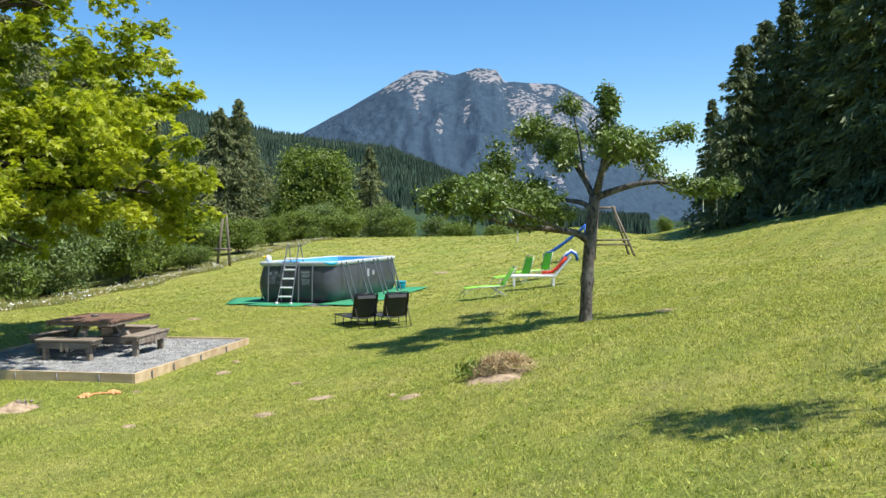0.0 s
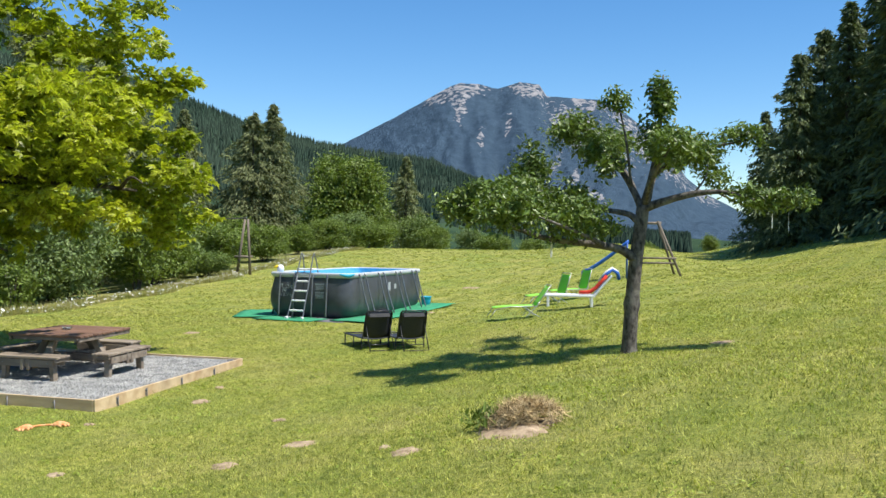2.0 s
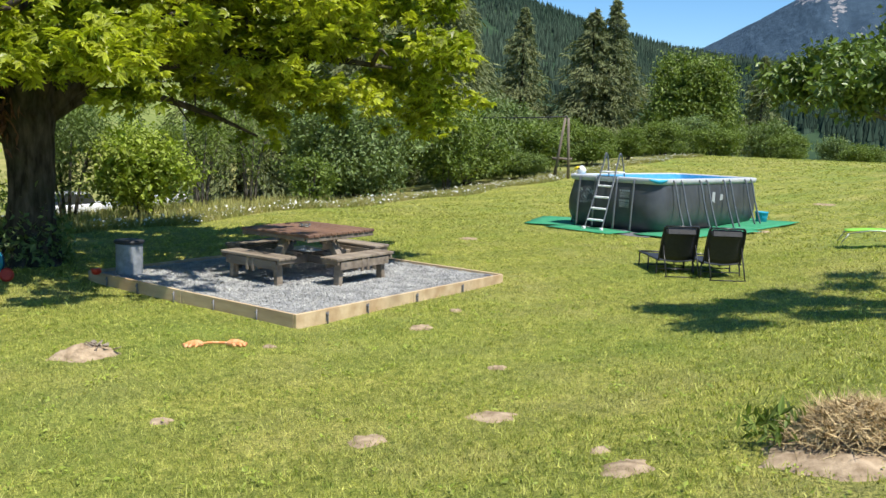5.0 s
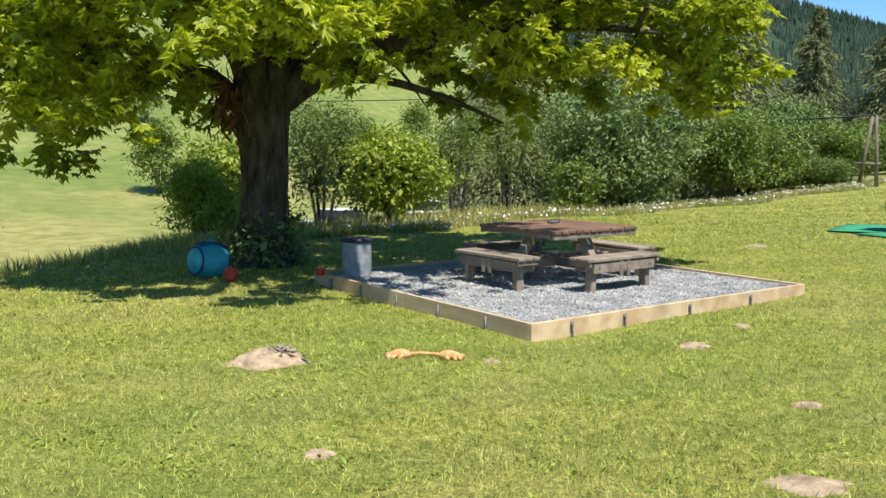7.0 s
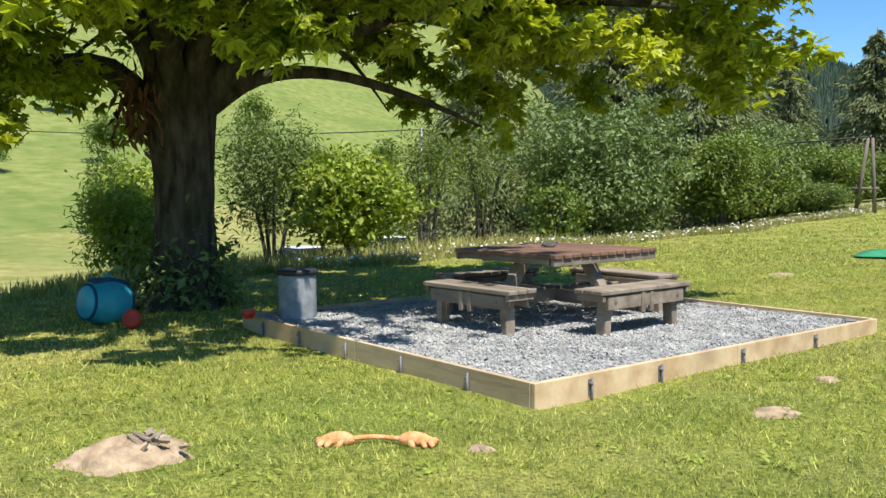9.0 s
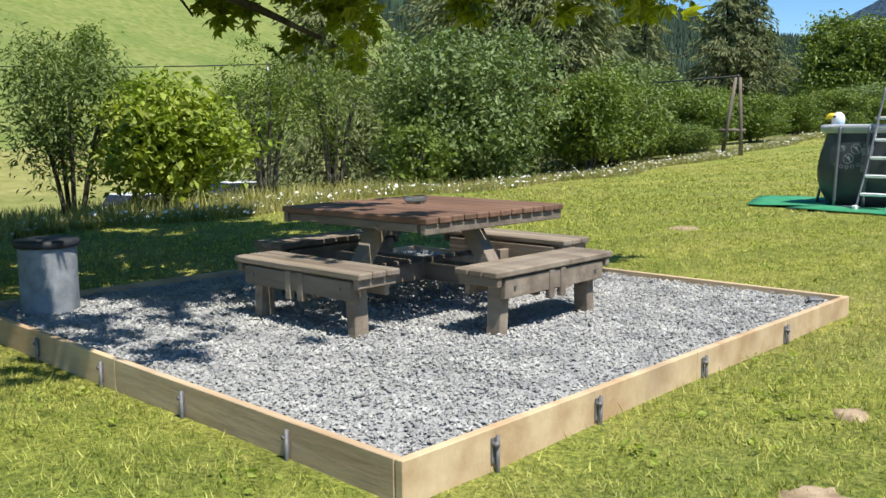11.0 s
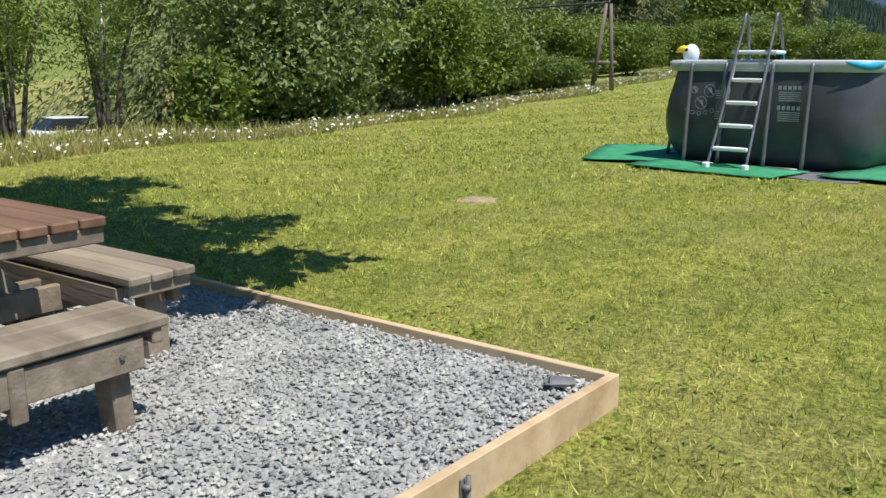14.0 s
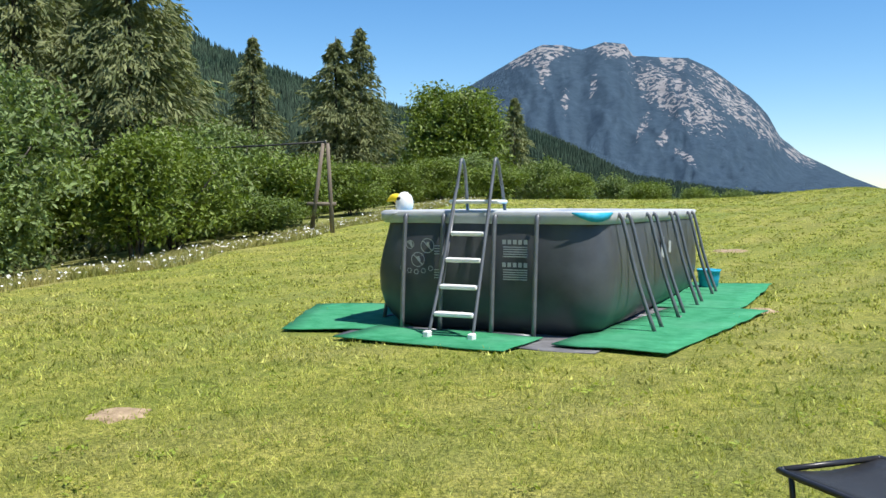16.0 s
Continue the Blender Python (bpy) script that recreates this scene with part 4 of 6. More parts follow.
    for pts in limbs:
        p = pts[-1]
        lobes.append(((p.x * 0.97, p.y * 0.97, p.z + 0.1), (1.75, 1.75, 1.0)))
        q = pts[int(len(pts) * 0.66)]
        lobes.append(((q.x, q.y, q.z + 0.75), (1.5, 1.5, 0.85)))
    for az in range(0, 360, 45):
        west = 0.55 if math.cos(radians(az + 10)) < -0.3 else 1.0
        lobes.append(((3.6 * west * math.cos(radians(az + 10)), 3.1 * math.sin(radians(az + 10)), 5.9), (1.9, 1.8, 1.4)))
        lobes.append(((2.2 * west * math.cos(radians(az + 30)), 1.9 * math.sin(radians(az + 30)), 7.5), (1.7, 1.6, 1.4)))
    for az in (-125, -95, -65, -35, -5, 25, 60):
        lobes.append(((2.3 * math.cos(radians(az)), 2.3 * math.sin(radians(az)), 4.0), (1.1, 1.1, 0.8)))
        lobes.append(((3.9 * math.cos(radians(az)), 3.5 * math.sin(radians(az)), 3.7), (1.2, 1.2, 0.75)))
    lobes.append(((0, 0, 8.4), (2.0, 2.0, 1.3)))
    for az, rr_, zz in ((-150, 3.6, 2.5), (-128, 4.4, 2.2), (-110, 4.0, 2.6), (-88, 3.2, 2.9), (-140, 5.0, 2.0), (-60, 2.6, 3.1), (170, 3.6, 2.7), (32, 5.6, 2.75), (-20, 3.6, 3.1), (42, 4.6, 2.9), (36, 6.5, 2.7), (35, 6.2, 3.6), (30, 5.4, 4.4), (42, 5.6, 4.2)):
        lobes.append(((rr_ * math.cos(radians(az)), rr_ * math.sin(radians(az)), zz + 0.25), (0.85, 0.85, 0.7)))
    for px, py, pz in ((0.5, 4.3, 4.7), (2.0, 4.2, 4.6), (3.4, 3.7, 4.9), (-1.0, 4.0, 4.9), (0.2, 4.6, 5.6), (2.6, 4.2, 5.7), (6.2, 0.1, 4.3), (5.3, -0.6, 4.7), (3.2, 4.9, 5.0), (4.4, 5.1, 5.2), (5.3, 4.5, 4.8), (4.2, 4.2, 5.9), (2.4, 5.2, 5.6)):
        lobes.append(((px, py, pz), (1.15, 1.15, 0.7)))
    for px, py, pz in ((2.3, 3.2, 2.5), (1.5, 2.3, 2.75), (-1.4, -2.4, 1.75), (-2.4, -2.6, 2.0)):
        lobes.append(((px, py, pz), (0.6, 0.6, 0.42)))
    for px, py, pz in ((3.5, 2.5, 8.0), (4.4, 3.0, 7.1), (2.4, 2.0, 9.0), (4.6, 1.4, 6.4), (3.0, 3.6, 6.9), (1.2, 1.0, 9.8), (4.9, 3.4, 6.2), (3.6, 2.6, 9.0), (1.0, -1.2, 9.2)):
        lobes.append(((px, py, pz), (1.15, 1.15, 0.8)))
    for px, py, pz in ((2.0, -2.5, 2.75), (1.0, -2.2, 2.9), (0.0, -3.0, 2.8), (1.2, -3.3, 2.6), (2.8, -1.7, 3.1), (-0.8, -3.4, 2.5), (1.8, -3.4, 3.3), (2.9, -2.7, 3.3), (3.4, -0.6, 3.4)):
        lobes.append(((px, py, pz), (0.85, 0.85, 0.55)))
    for px, py, pz in ((1.8, 2.8, 2.7), (2.6, 3.6, 2.75), (3.5, 4.3, 2.75), (4.6, 4.4, 3.0), (3.0, 2.6, 3.1)):
        lobes.append(((px, py, pz), (0.8, 0.8, 0.5)))
    # a limb that arches out over the terrace and hangs
    arch = bend([(0.2, 0.2, 2.5), (0.75, 0.7, 2.95), (1.4, 1.35, 3.0), (2.1, 2.2, 2.7), (2.6, 2.9, 2.35)], 4)
    tube("limb", arch, [0.13 * (1 - 0.85 * i / (len(arch) - 1)) for i in range(len(arch))], M_BARK, t, 9)
    # flat sprays of leaves lying round the masses of the crown
    weight = np.array([b[0] * b[1] for _, b in lobes])
    sprays = []
    for i in rng.choice(len(lobes), 660, p=weight / weight.sum()):
        d = rng.normal(size=3)
        d /= np.linalg.norm(d)
        w = rng.uniform(0.4, 0.72)
        sprays.append((tuple(np.array(lobes[i][0]) + d * np.array(lobes[i][1]) * rng.uniform(0.65, 1.08)), (w, w, w * 0.42)))
    pts, c = clumps(sprays, 3100, 0.12, 25, rng, 0.25)
    keep = (pts[:, 2] > 1.35) & ((np.hypot(pts[:, 0], pts[:, 1]) > 1.25) | (pts[:, 2] > 3.4))
    # the crown is thin towards the terrace, where the sun comes through to the gravel
    fall = (pts[:, 2] - 0.1) / math.tan(radians(SUN_ELEV))
    sx, sy = pts[:, 0] + MAPLE[0] - SUN_FROM[0] * fall, pts[:, 1] + MAPLE[1] - SUN_FROM[1] * fall
    thin = np.where((sx > -9.5) & (sy < 18.4), 0.02, np.where((sx > -9.9) & (sy < 18.0), 0.5, np.where((sx > -9.6) & (sy < 20.5), 0.15, np.where(sx > -8.9, 0.12, 1.0))))
    keep &= rng.random(len(pts)) < thin
    pts = pts[keep]
    leaf_cloud("crown", pts, PALM, 0.145, M_MAPLE, t, rng, 0.6, 0.5)
    # shoots and ivy round the foot of the trunk, withered tuft at the first fork
    a = rng.uniform(0, 2 * math.pi, 1500)
    z = np.abs(rng.normal(0, 0.42, 1500))
    r = 0.5 + 0.13 * rng.normal(size=1500)
    leaf_cloud("ivy", np.stack([r * np.cos(a), r * np.sin(a), z + 0.05], 1), LEAF, 0.13, M_DARKLEAF, t, rng, 0.2, 0.5)["label"] = "dark green leaves round the trunk foot"
    d = Vector((0.25, -0.95, 0)).normalized()
    base = np.array([d.x * 0.62 - 0.12, d.y * 0.62, 2.62])
    leaf_cloud("withered_twig", base + rng.normal(size=(220, 3)) * np.array([0.16, 0.13, 0.26]), SLIM, 0.2, M_DEADLEAF, t, rng, 0.0, 1.5)["kind"] = "stuff"
    return t


maple()


# ---- small fruit tree ----
def fruit_tree(m, label, seed, leaves=1.0):
    t = empty("fruit_tree", m, label, "tree")
    rng = np.random.default_rng(seed)

    def limb(name, pts, r0, r1, sides=9):
        pts = bend(pts, 4)
        tube(name, pts, [r0 + (r1 - r0) * i / (len(pts) - 1) for i in range(len(pts))], M_BARK2, t, sides)
        return pts

    trunk = bend([(0, 0, -0.1), (0.01, 0, 0.3), (0.04, 0.02, 0.9), (0.1, 0.03, 1.7), (0.17, 0.03, 2.3), (0.22, 0.02, 2.75)], 4)
    rr = [0.2, 0.165, 0.15, 0.14] + [0.135 - 0.0012 * i for i in range(len(trunk) - 4)]
    rr[8] = 0.155
    tube("trunk", trunk, rr, M_BARK2, t, 14)
    arms = [
        limb("branch", [(0.08, 0, 1.75), (-0.2, -0.1, 1.93), (-0.75, -0.25, 2.02), (-1.5, -0.5, 2.1), (-2.3, -0.7, 2.35), (-3.3, -0.8, 2.65)], 0.095, 0.02),
        limb("branch", [(-0.5, -0.2, 2.0), (-0.8, -0.8, 2.15), (-1.3, -1.5, 2.35), (-1.7, -2.1, 2.5)], 0.05, 0.014),
        limb("branch", [(0.16, 0, 2.4), (-0.05, 0.05, 2.58), (-0.5, 0.2, 2.66), (-1.1, 0.3, 2.75), (-1.6, 0.3, 3.1)], 0.07, 0.018),
        limb("branch", [(0.2, 0, 2.65), (0.05, 0.1, 3.0), (-0.25, 0.3, 3.5), (-0.7, 0.6, 4.0), (-1.0, 0.8, 4.4)], 0.075, 0.015),
        limb("branch", [(0.1, 0.1, 2.9), (0.0, 0.9, 3.3), (-0.25, 1.9, 3.8), (-0.3, 2.9, 4.15)], 0.06, 0.012),
        limb("branch", [(0.22, 0, 2.7), (0.35, 0.1, 3.2), (0.46, 0.1, 3.8), (0.52, 0.05, 4.5), (0.54, 0.0, 5.15)], 0.085, 0.015),
        limb("branch", [(0.22, 0, 2.68), (0.6, -0.1, 2.82), (1.1, -0.2, 2.95), (1.6, -0.3, 2.98), (2.1, -0.35, 2.85), (2.75, -0.4, 2.68)], 0.085, 0.014),
        limb("branch", [(0.4, 0.05, 3.3), (0.85, 0.3, 3.65), (1.4, 0.45, 3.85), (1.9, 0.5, 3.95), (2.3, 0.5, 4.05)], 0.05, 0.012),
        limb("branch", [(0.25, 0.0, 2.75), (0.3, -0.5, 3.1), (0.45, -0.9, 3.45), (0.6, -1.2, 3.7)], 0.06, 0.012),
        limb("branch", [(0.3, 0.05, 2.8), (0.45, 0.7, 3.3), (0.75, 1.4, 3.8), (1.0, 2.0, 4.1)], 0.06, 0.012),
        limb("twig", [(0.0, 0.1, 3.1), (-0.1, 0.1, 3.9), (-0.25, 0.0, 4.55), (-0.4, -0.1, 4.8)], 0.03, 0.008, 6),
        limb("twig", [(1.1, -0.2, 2.95), (1.3, -0.2, 3.25), (1.35, -0.1, 3.5)], 0.022, 0.006, 6),
        limb("twig", [(1.5, -0.25, 2.98), (1.9, -0.1, 2.8), (2.3, 0.0, 2.75)], 0.022, 0.006, 6),
        limb("twig", [(-1.4, -0.4, 2.1), (-1.6, -0.2, 2.7), (-1.75, 0.0, 3.4)], 0.03, 0.008, 6),
    ]
    lobes = [((-3.1, -0.75, 2.7), (0.42, 0.45, 0.32), 40), ((-2.65, -0.8, 2.75), (0.55, 0.55, 0.4), 64), ((-2.1, -1.8, 2.6), (0.6, 0.6, 0.42), 70), ((-1.95, -0.4, 2.85), (0.6, 0.5, 0.46), 66), ((-1.3, 0.3, 2.85), (0.55, 0.5, 0.4), 48),
             ((-1.05, -0.8, 2.5), (0.55, 0.55, 0.42), 58), ((-0.55, 0.0, 2.3), (0.36, 0.4, 0.26), 18), ((-1.85, 0.05, 3.5), (0.38, 0.36, 0.45), 36),
             ((-1.1, 0.75, 4.2), (0.45, 0.55, 0.36), 46), ((-0.65, 0.5, 3.8), (0.36, 0.45, 0.3), 26), ((-0.4, 1.7, 4.0), (0.5, 0.6, 0.3), 34), ((-0.3, 2.8, 4.2), (0.6, 0.6, 0.3), 40), ((-0.4, 0.1, 3.45), (0.32, 0.3, 0.24), 14),
             ((0.52, 0.02, 4.75), (0.15, 0.15, 0.5), 44), ((0.45, 0.05, 4.1), (0.28, 0.25, 0.28), 22), ((0.6, -0.9, 3.7), (0.45, 0.5, 0.32), 40), ((0.85, -0.1, 3.75), (0.45, 0.45, 0.34), 44), ((1.25, 0.4, 3.75), (0.42, 0.5, 0.32), 32), ((0.95, 1.8, 4.1), (0.5, 0.6, 0.3), 36),
             ((2.05, 0.5, 4.1), (0.42, 0.36, 0.2), 20), ((1.5, 0.2, 3.35), (0.28, 0.3, 0.26), 12), ((2.55, -0.35, 2.88), (0.55, 0.55, 0.17), 40), ((1.9, -0.2, 3.02), (0.34, 0.3, 0.13), 10), ((-0.35, 0.0, 4.65), (0.26, 0.2, 0.2), 12)]
    allp = []
    for c, r, n in lobes:
        p, cc = clumps([(c, r)], max(3, int(n * leaves)), 0.085, 30, rng, 0.2)
        allp.append(p)
    for pts in arms:
        for q in pts[len(pts) // 2::2]:
            allp.append(np.array(q)[None] + rng.normal(size=(7, 3)) * 0.08)
    leaf_cloud("crown", np.concatenate(allp), LEAF, 0.088, M_APPLE, t, rng, 0.25, 0.4)
    return t


FT = (0.73, 19.95)
fruit_tree(put(*FT), "small gnarled fruit tree with a bare leaning trunk on the lawn", 5, 1.35)
for x, y, z in ((2.45, -0.3, 2.68), (2.72, -0.35, 2.62), (-1.45, -0.2, 2.1)):
    s = box_bm(0.035, 0.006, 0.34, pose(0, 0, -0.17), 0.002)
    o = part("hanging_strip", s, M_WHITE)
    o.matrix_basis = pose(FT[0] + x, FT[1] + y, ground(*FT) + z, 0, 0, RND.uniform(0, 90))
    tagged(o, "thin white strip hanging from a branch", "ribbon", "strips hanging in the fruit tree")
fruit_tree(put(10.0, 5.7, 70) @ Matrix.Scale(1.6, 4), "fruit tree shading the lawn beside the path", 6, 0.6)


# ---- shrubs and trees beyond the lawn ----
def shrub(name, m, w, h, mat, label, seed, leaf=0.11, count=420, per=26, template=LEAF, stems=5, lift=0.12, ragged=0.35, shell=0.6):
    t = empty(name, m, label, "shrub" if name == "shrub" else "tree", "shrubs along the lawn edge" if name == "shrub" else "")
    rng = np.random.default_rng(seed)
    for k in range(stems):
        a = 2 * math.pi * k / stems + rng.uniform(0, 1)
        top = Vector((math.cos(a) * w * 0.28, math.sin(a) * w * 0.28, h * rng.uniform(0.55, 0.8)))
        tube("stem", bend([(math.cos(a) * 0.12, math.sin(a) * 0.12, -0.1), top * 0.5 + Vector((0, 0, 0.2)), top], 3), [0.05, 0.045, 0.04, 0.035, 0.03, 0.02, 0.01], M_BARK2, t, 6)
    lobes = []
    for k in range(11):
        a, rr, zz = rng.uniform(0, 6.28), w * 0.5 * rng.uniform(0.2, 0.62), h * rng.uniform(lift + 0.14, 0.8)
        lobes.append(((rr * math.cos(a), rr * math.sin(a), zz), (w * rng.uniform(0.2, 0.33), w * rng.uniform(0.2, 0.33), h * rng.uniform(0.14, 0.26))))
    lobes.append(((0, 0, h * 0.5), (w * 0.4, w * 0.4, h * 0.42)))
    for k in range(9):
        a, rr = rng.uniform(0, 6.28), w * 0.5 * rng.uniform(0.1, 0.8)
        lobes.append(((rr * math.cos(a), rr * math.sin(a), h * (0.93 - 0.45 * (rr / w) ** 1.2) * rng.uniform(0.8, 1.05)), (w * rng.uniform(0.06, 0.12), w * rng.uniform(0.06, 0.12), h * rng.uniform(0.1, 0.2))))
    pts, c = clumps(lobes, int(count * 1.5), leaf * 1.25, int(per * 0.8), rng, shell)
    pts = pts[(pts[:, 2] > h * lift * rng.random(len(pts)))]
    leaf_cloud("foliage", pts, template, leaf, mat, t, rng, 0.2, 0.3)
    return t


shrub("shrub", put(-20.3, 34.5), 6.0, 4.5, M_DARKLEAF, "big round dark green shrub at the lawn edge", 21, 0.14, 1150, 28, stems=7, lift=0.05)
shrub("shrub", put(-19.2, 23.4), 2.5, 2.3, M_LIGHTLEAF, "bright yellow-green bushy shrub at the lawn edge", 22, 0.145, 400, 24)
shrub("shrub", put(-20.8, 22.4), 2.8, 3.4, M_WILLOW, "loose grey-green willow shrub at the lawn edge", 23, 0.13, 300, 22, SLIM, lift=0.2, shell=0.3)
shrub("shrub", put(-18.0, 12.7), 1.7, 1.4, M_WILLOW, "low grey-green shrub at the meadow edge", 33, 0.12, 120, 22, SLIM)
shrub("shrub", put(-20.0, 18.6), 1.7, 1.8, M_LIGHTLEAF, "drooping light green shrub behind the big tree", 24, 0.14, 260, 22, SLIM)
shrub("shrub", put(-21.8, 19.9), 2.0, 2.4, M_LIGHTLEAF, "light green leafy shrub behind the big tree", 25, 0.15, 260, 22)
shrub("shrub", put(-20.6, 26.9), 2.2, 3.6, M_MIDLEAF, "slender multi-stemmed young shrub with thin foliage", 26, 0.12, 170, 20, SLIM, 6, 0.3, shell=0.3)
shrub("shrub", put(-20.2, 28.6), 2.2, 3.8, M_MIDLEAF, "slender multi-stemmed young shrub with open foliage", 27, 0.12, 130, 20, SLIM, 6, 0.3, shell=0.3)
shrub("shrub", put(-18.3, 29.4), 1.4, 1.5, M_MIDLEAF, "low green shrub at the lawn edge", 28, 0.12, 90, 22)
hedge = [shrub("shrub", put(-19.6, 41.6), 4.2, 3.1, M_MIDLEAF, "leafy green hedge shrub at the lawn edge", 29, 0.15, 420, 24),
         shrub("shrub", put(-21.4, 45.0), 4.6, 3.4, M_WILLOW, "grey-green hedge shrub at the lawn edge", 30, 0.17, 420, 24),
         shrub("shrub", put(-20.0, 48.5), 4.4, 2.8, M_MIDLEAF, "green hedge shrub at the lawn edge", 31, 0.16, 420, 24),
         shrub("shrub", put(-18.9, 38.6), 2.6, 3.2, M_MIDLEAF, "loose green leafy shrub beside the dark shrub", 34, 0.13, 300, 24),
         shrub("shrub", put(-22.6, 50.5), 4.0, 4.2, M_DARKLEAF, "tall dark green shrub in the hedge", 35, 0.16, 380, 24, lift=0.05)]
TALL = (3.1, 3.4, 2.8, 3.3, 4.2)
# further shrubs: place, breadth, height of the top above the eye's level at the start, turn
for k, (x, y, broad_by, top, rz) in enumerate(((-22.5, 36.5, 1.2, 1.9, 40), (-18.4, 44.6, 0.6, 0.6, 80), (-24, 40.0, 1.3, 2.4, 130), (-23.5, 47.0, 1.15, 2.0, 200), (-18.8, 53.5, 0.8, 2.3, 260), (-23.0, 55.0, 1.1, 2.2, 310), (-18.6, 59.0, 0.8, 2.6, 20), (-18.0, 64.0, 0.8, 2.9, 65),
                                               (-24.0, 62.0, 0.9, 2.6, 100), (-16.3, 69.5, 0.8, 2.9, 150), (-18.8, 73.0, 1.1, 3.8, 190), (-12.5, 76.0, 0.7, 2.6, 240), (-15.0, 82.0, 1.0, 3.6, 330), (9.5, 78.0, 0.6, 2.4, 110), (-35.0, 52.0, 1.5, 2.0, 70), (-33.0, 62.0, 1.2, 2.0, 140), (-8.0, 80.0, 0.7, 2.3, 30), (-10.6, 84.0, 0.8, 2.8, 50), (-5.0, 84.0, 0.7, 1.8, 70), (-2.0, 87.0, 0.7, 1.6, 95), (1.5, 89.0, 0.7, 1.5, 120), (5.0, 90.0, 0.7, 1.6, 160), (-26.0, 71.0, 1.1, 2.0, 15), (-21.0, 66.5, 0.9, 1.9, 85))):
    which = (0, 1, 2, 4, 0, 1, 3)[k % 7]
    copy_thing(hedge[which], put(x, y, rz) @ Matrix.Diagonal((broad_by, broad_by, max(0.35, (top - ground(x, y)) / TALL[which]), 1)))
# the bare-stemmed bush near the opposite meadow and small trees on it
ivy = empty("ivy_trunk", put(-31.5, 33.5), "dead trunk thickly covered with ivy", "tree")
tube("trunk", [(0, 0, 0), (0.05, 0, 1.8), (0.1, 0.05, 3.6)], [0.3, 0.26, 0.2], M_BARK, ivy, 10)
rng = np.random.default_rng(9)
a, z = rng.uniform(0, 6.28, 2600), rng.uniform(0.2, 4.6, 2600)
leaf_cloud("ivy", np.stack([(0.42 + 0.1 * rng.normal(size=2600)) * np.cos(a), (0.42 + 0.1 * rng.normal(size=2600)) * np.sin(a), z], 1), LEAF, 0.14, M_DARKLEAF, ivy, rng)
field = shrub("tree", put(-62, 52), 5.0, 6.0, M_MIDLEAF, "small round tree on the opposite meadow", 41, 0.3, 150, 18)
for x, y, s in ((-64, 38, 0.9), (-66, 58, 0.8), (-58, 60, 0.6), (-98, 52, 0.9), (-120, 85, 1.3), (-104, 96, 1.1), (-95, 40, 0.7), (-130, 60, 1.2)):
    copy_thing(field, put(x, y, x * 7) @ Matrix.Scale(s, 4))


def conifer(name, h, w, mat, seed, boughs, card, profile, droop, hang, bare=0.03):
    """A conifer: a straight trunk and whorls of boughs, each a spray of needle twigs that droops and hangs."""
    t = new(name)
    rng = np.random.default_rng(seed)
    tube("trunk", [(0, 0, -0.6), (0, 0, h * 0.5), (0, 0, h)], [h * 0.017, h * 0.011, 0.02], M_BARK, t, 8)
    u = bare + (0.99 - bare) * np.sort(rng.random(boughs)) ** 1.05
    az = rng.uniform(0, 6.283, boughs)
    ln = (w * (1 - u) ** profile) * rng.uniform(0.55, 1.12, boughs) * (1 + 0.16 * np.sin(az * 2 + seed) + 0.14 * np.sin(u * 23 + az)) + 0.2
    twigs = (20 + 52 * ln / w).astype(int)
    i = np.repeat(np.arange(boughs), twigs)
    n = len(i)
    s = 0.1 + 0.9 * rng.random(n) ** 0.75
    side = rng.normal(size=n) * (0.06 + 0.2 * ln[i] * (1.05 - s) * s)
    rise = 0.22 * (u[i] > 0.75)
    low = hang * np.abs(rng.normal(size=n)) * (0.4 + ln[i] / w)
    ca, sa = np.cos(az[i]), np.sin(az[i])
    out = ln[i] * s
    p = np.stack([ca * out - sa * side, sa * out + ca * side, u[i] * h + (rise - droop * s + 0.25 * droop * s * s) * out - low - 0.25 * np.abs(side)], 1)
    x = np.stack([ca - sa * side * 0.8, sa + ca * side * 0.8, -0.45 - 0.5 * rng.random(n)], 1) + 0.45 * rng.normal(size=(n, 3))
    x /= np.linalg.norm(x, axis=1, keepdims=True)
    y = np.cross(rng.normal(size=(n, 3)) + np.array([0, 0, 0.8]), x)
    y /= np.linalg.norm(y, axis=1, keepdims=True)
    r = np.stack([x, y, np.cross(x, y)], 2)
    tmpl = np.array([(-0.4, 0, 0), (0.25, 0.17, -0.05), (1.0, 0, -0.1), (-0.4, 0, 0), (1.0, 0, -0.1), (0.25, -0.17, -0.05)])
    v = np.einsum("nij,kj->nki", r, tmpl) * (card * rng.uniform(0.6, 1.4, n))[:, None, None] + p[:, None, :]
    mesh_array("crown", v, 3, mat, t)
    return t


def plant(kinds, spots, sink):
    """Stand the first of each kind on the first spots and copies on the rest; (x, y, height)."""
    out = []
    for k, (x, y, tall) in enumerate(spots):
        src, own = kinds[k % len(kinds)]
        m = put(x, y, k * 61, sink) @ Matrix.Scale(tall / own, 4)
        if k < len(kinds):
            src.matrix_basis = m
            out.append(src)
        else:
            out.append(copy_thing(src, put(x, y, k * 61, sink) @ Matrix.Scale(tall / own / src.scale[0], 4)))
    return out


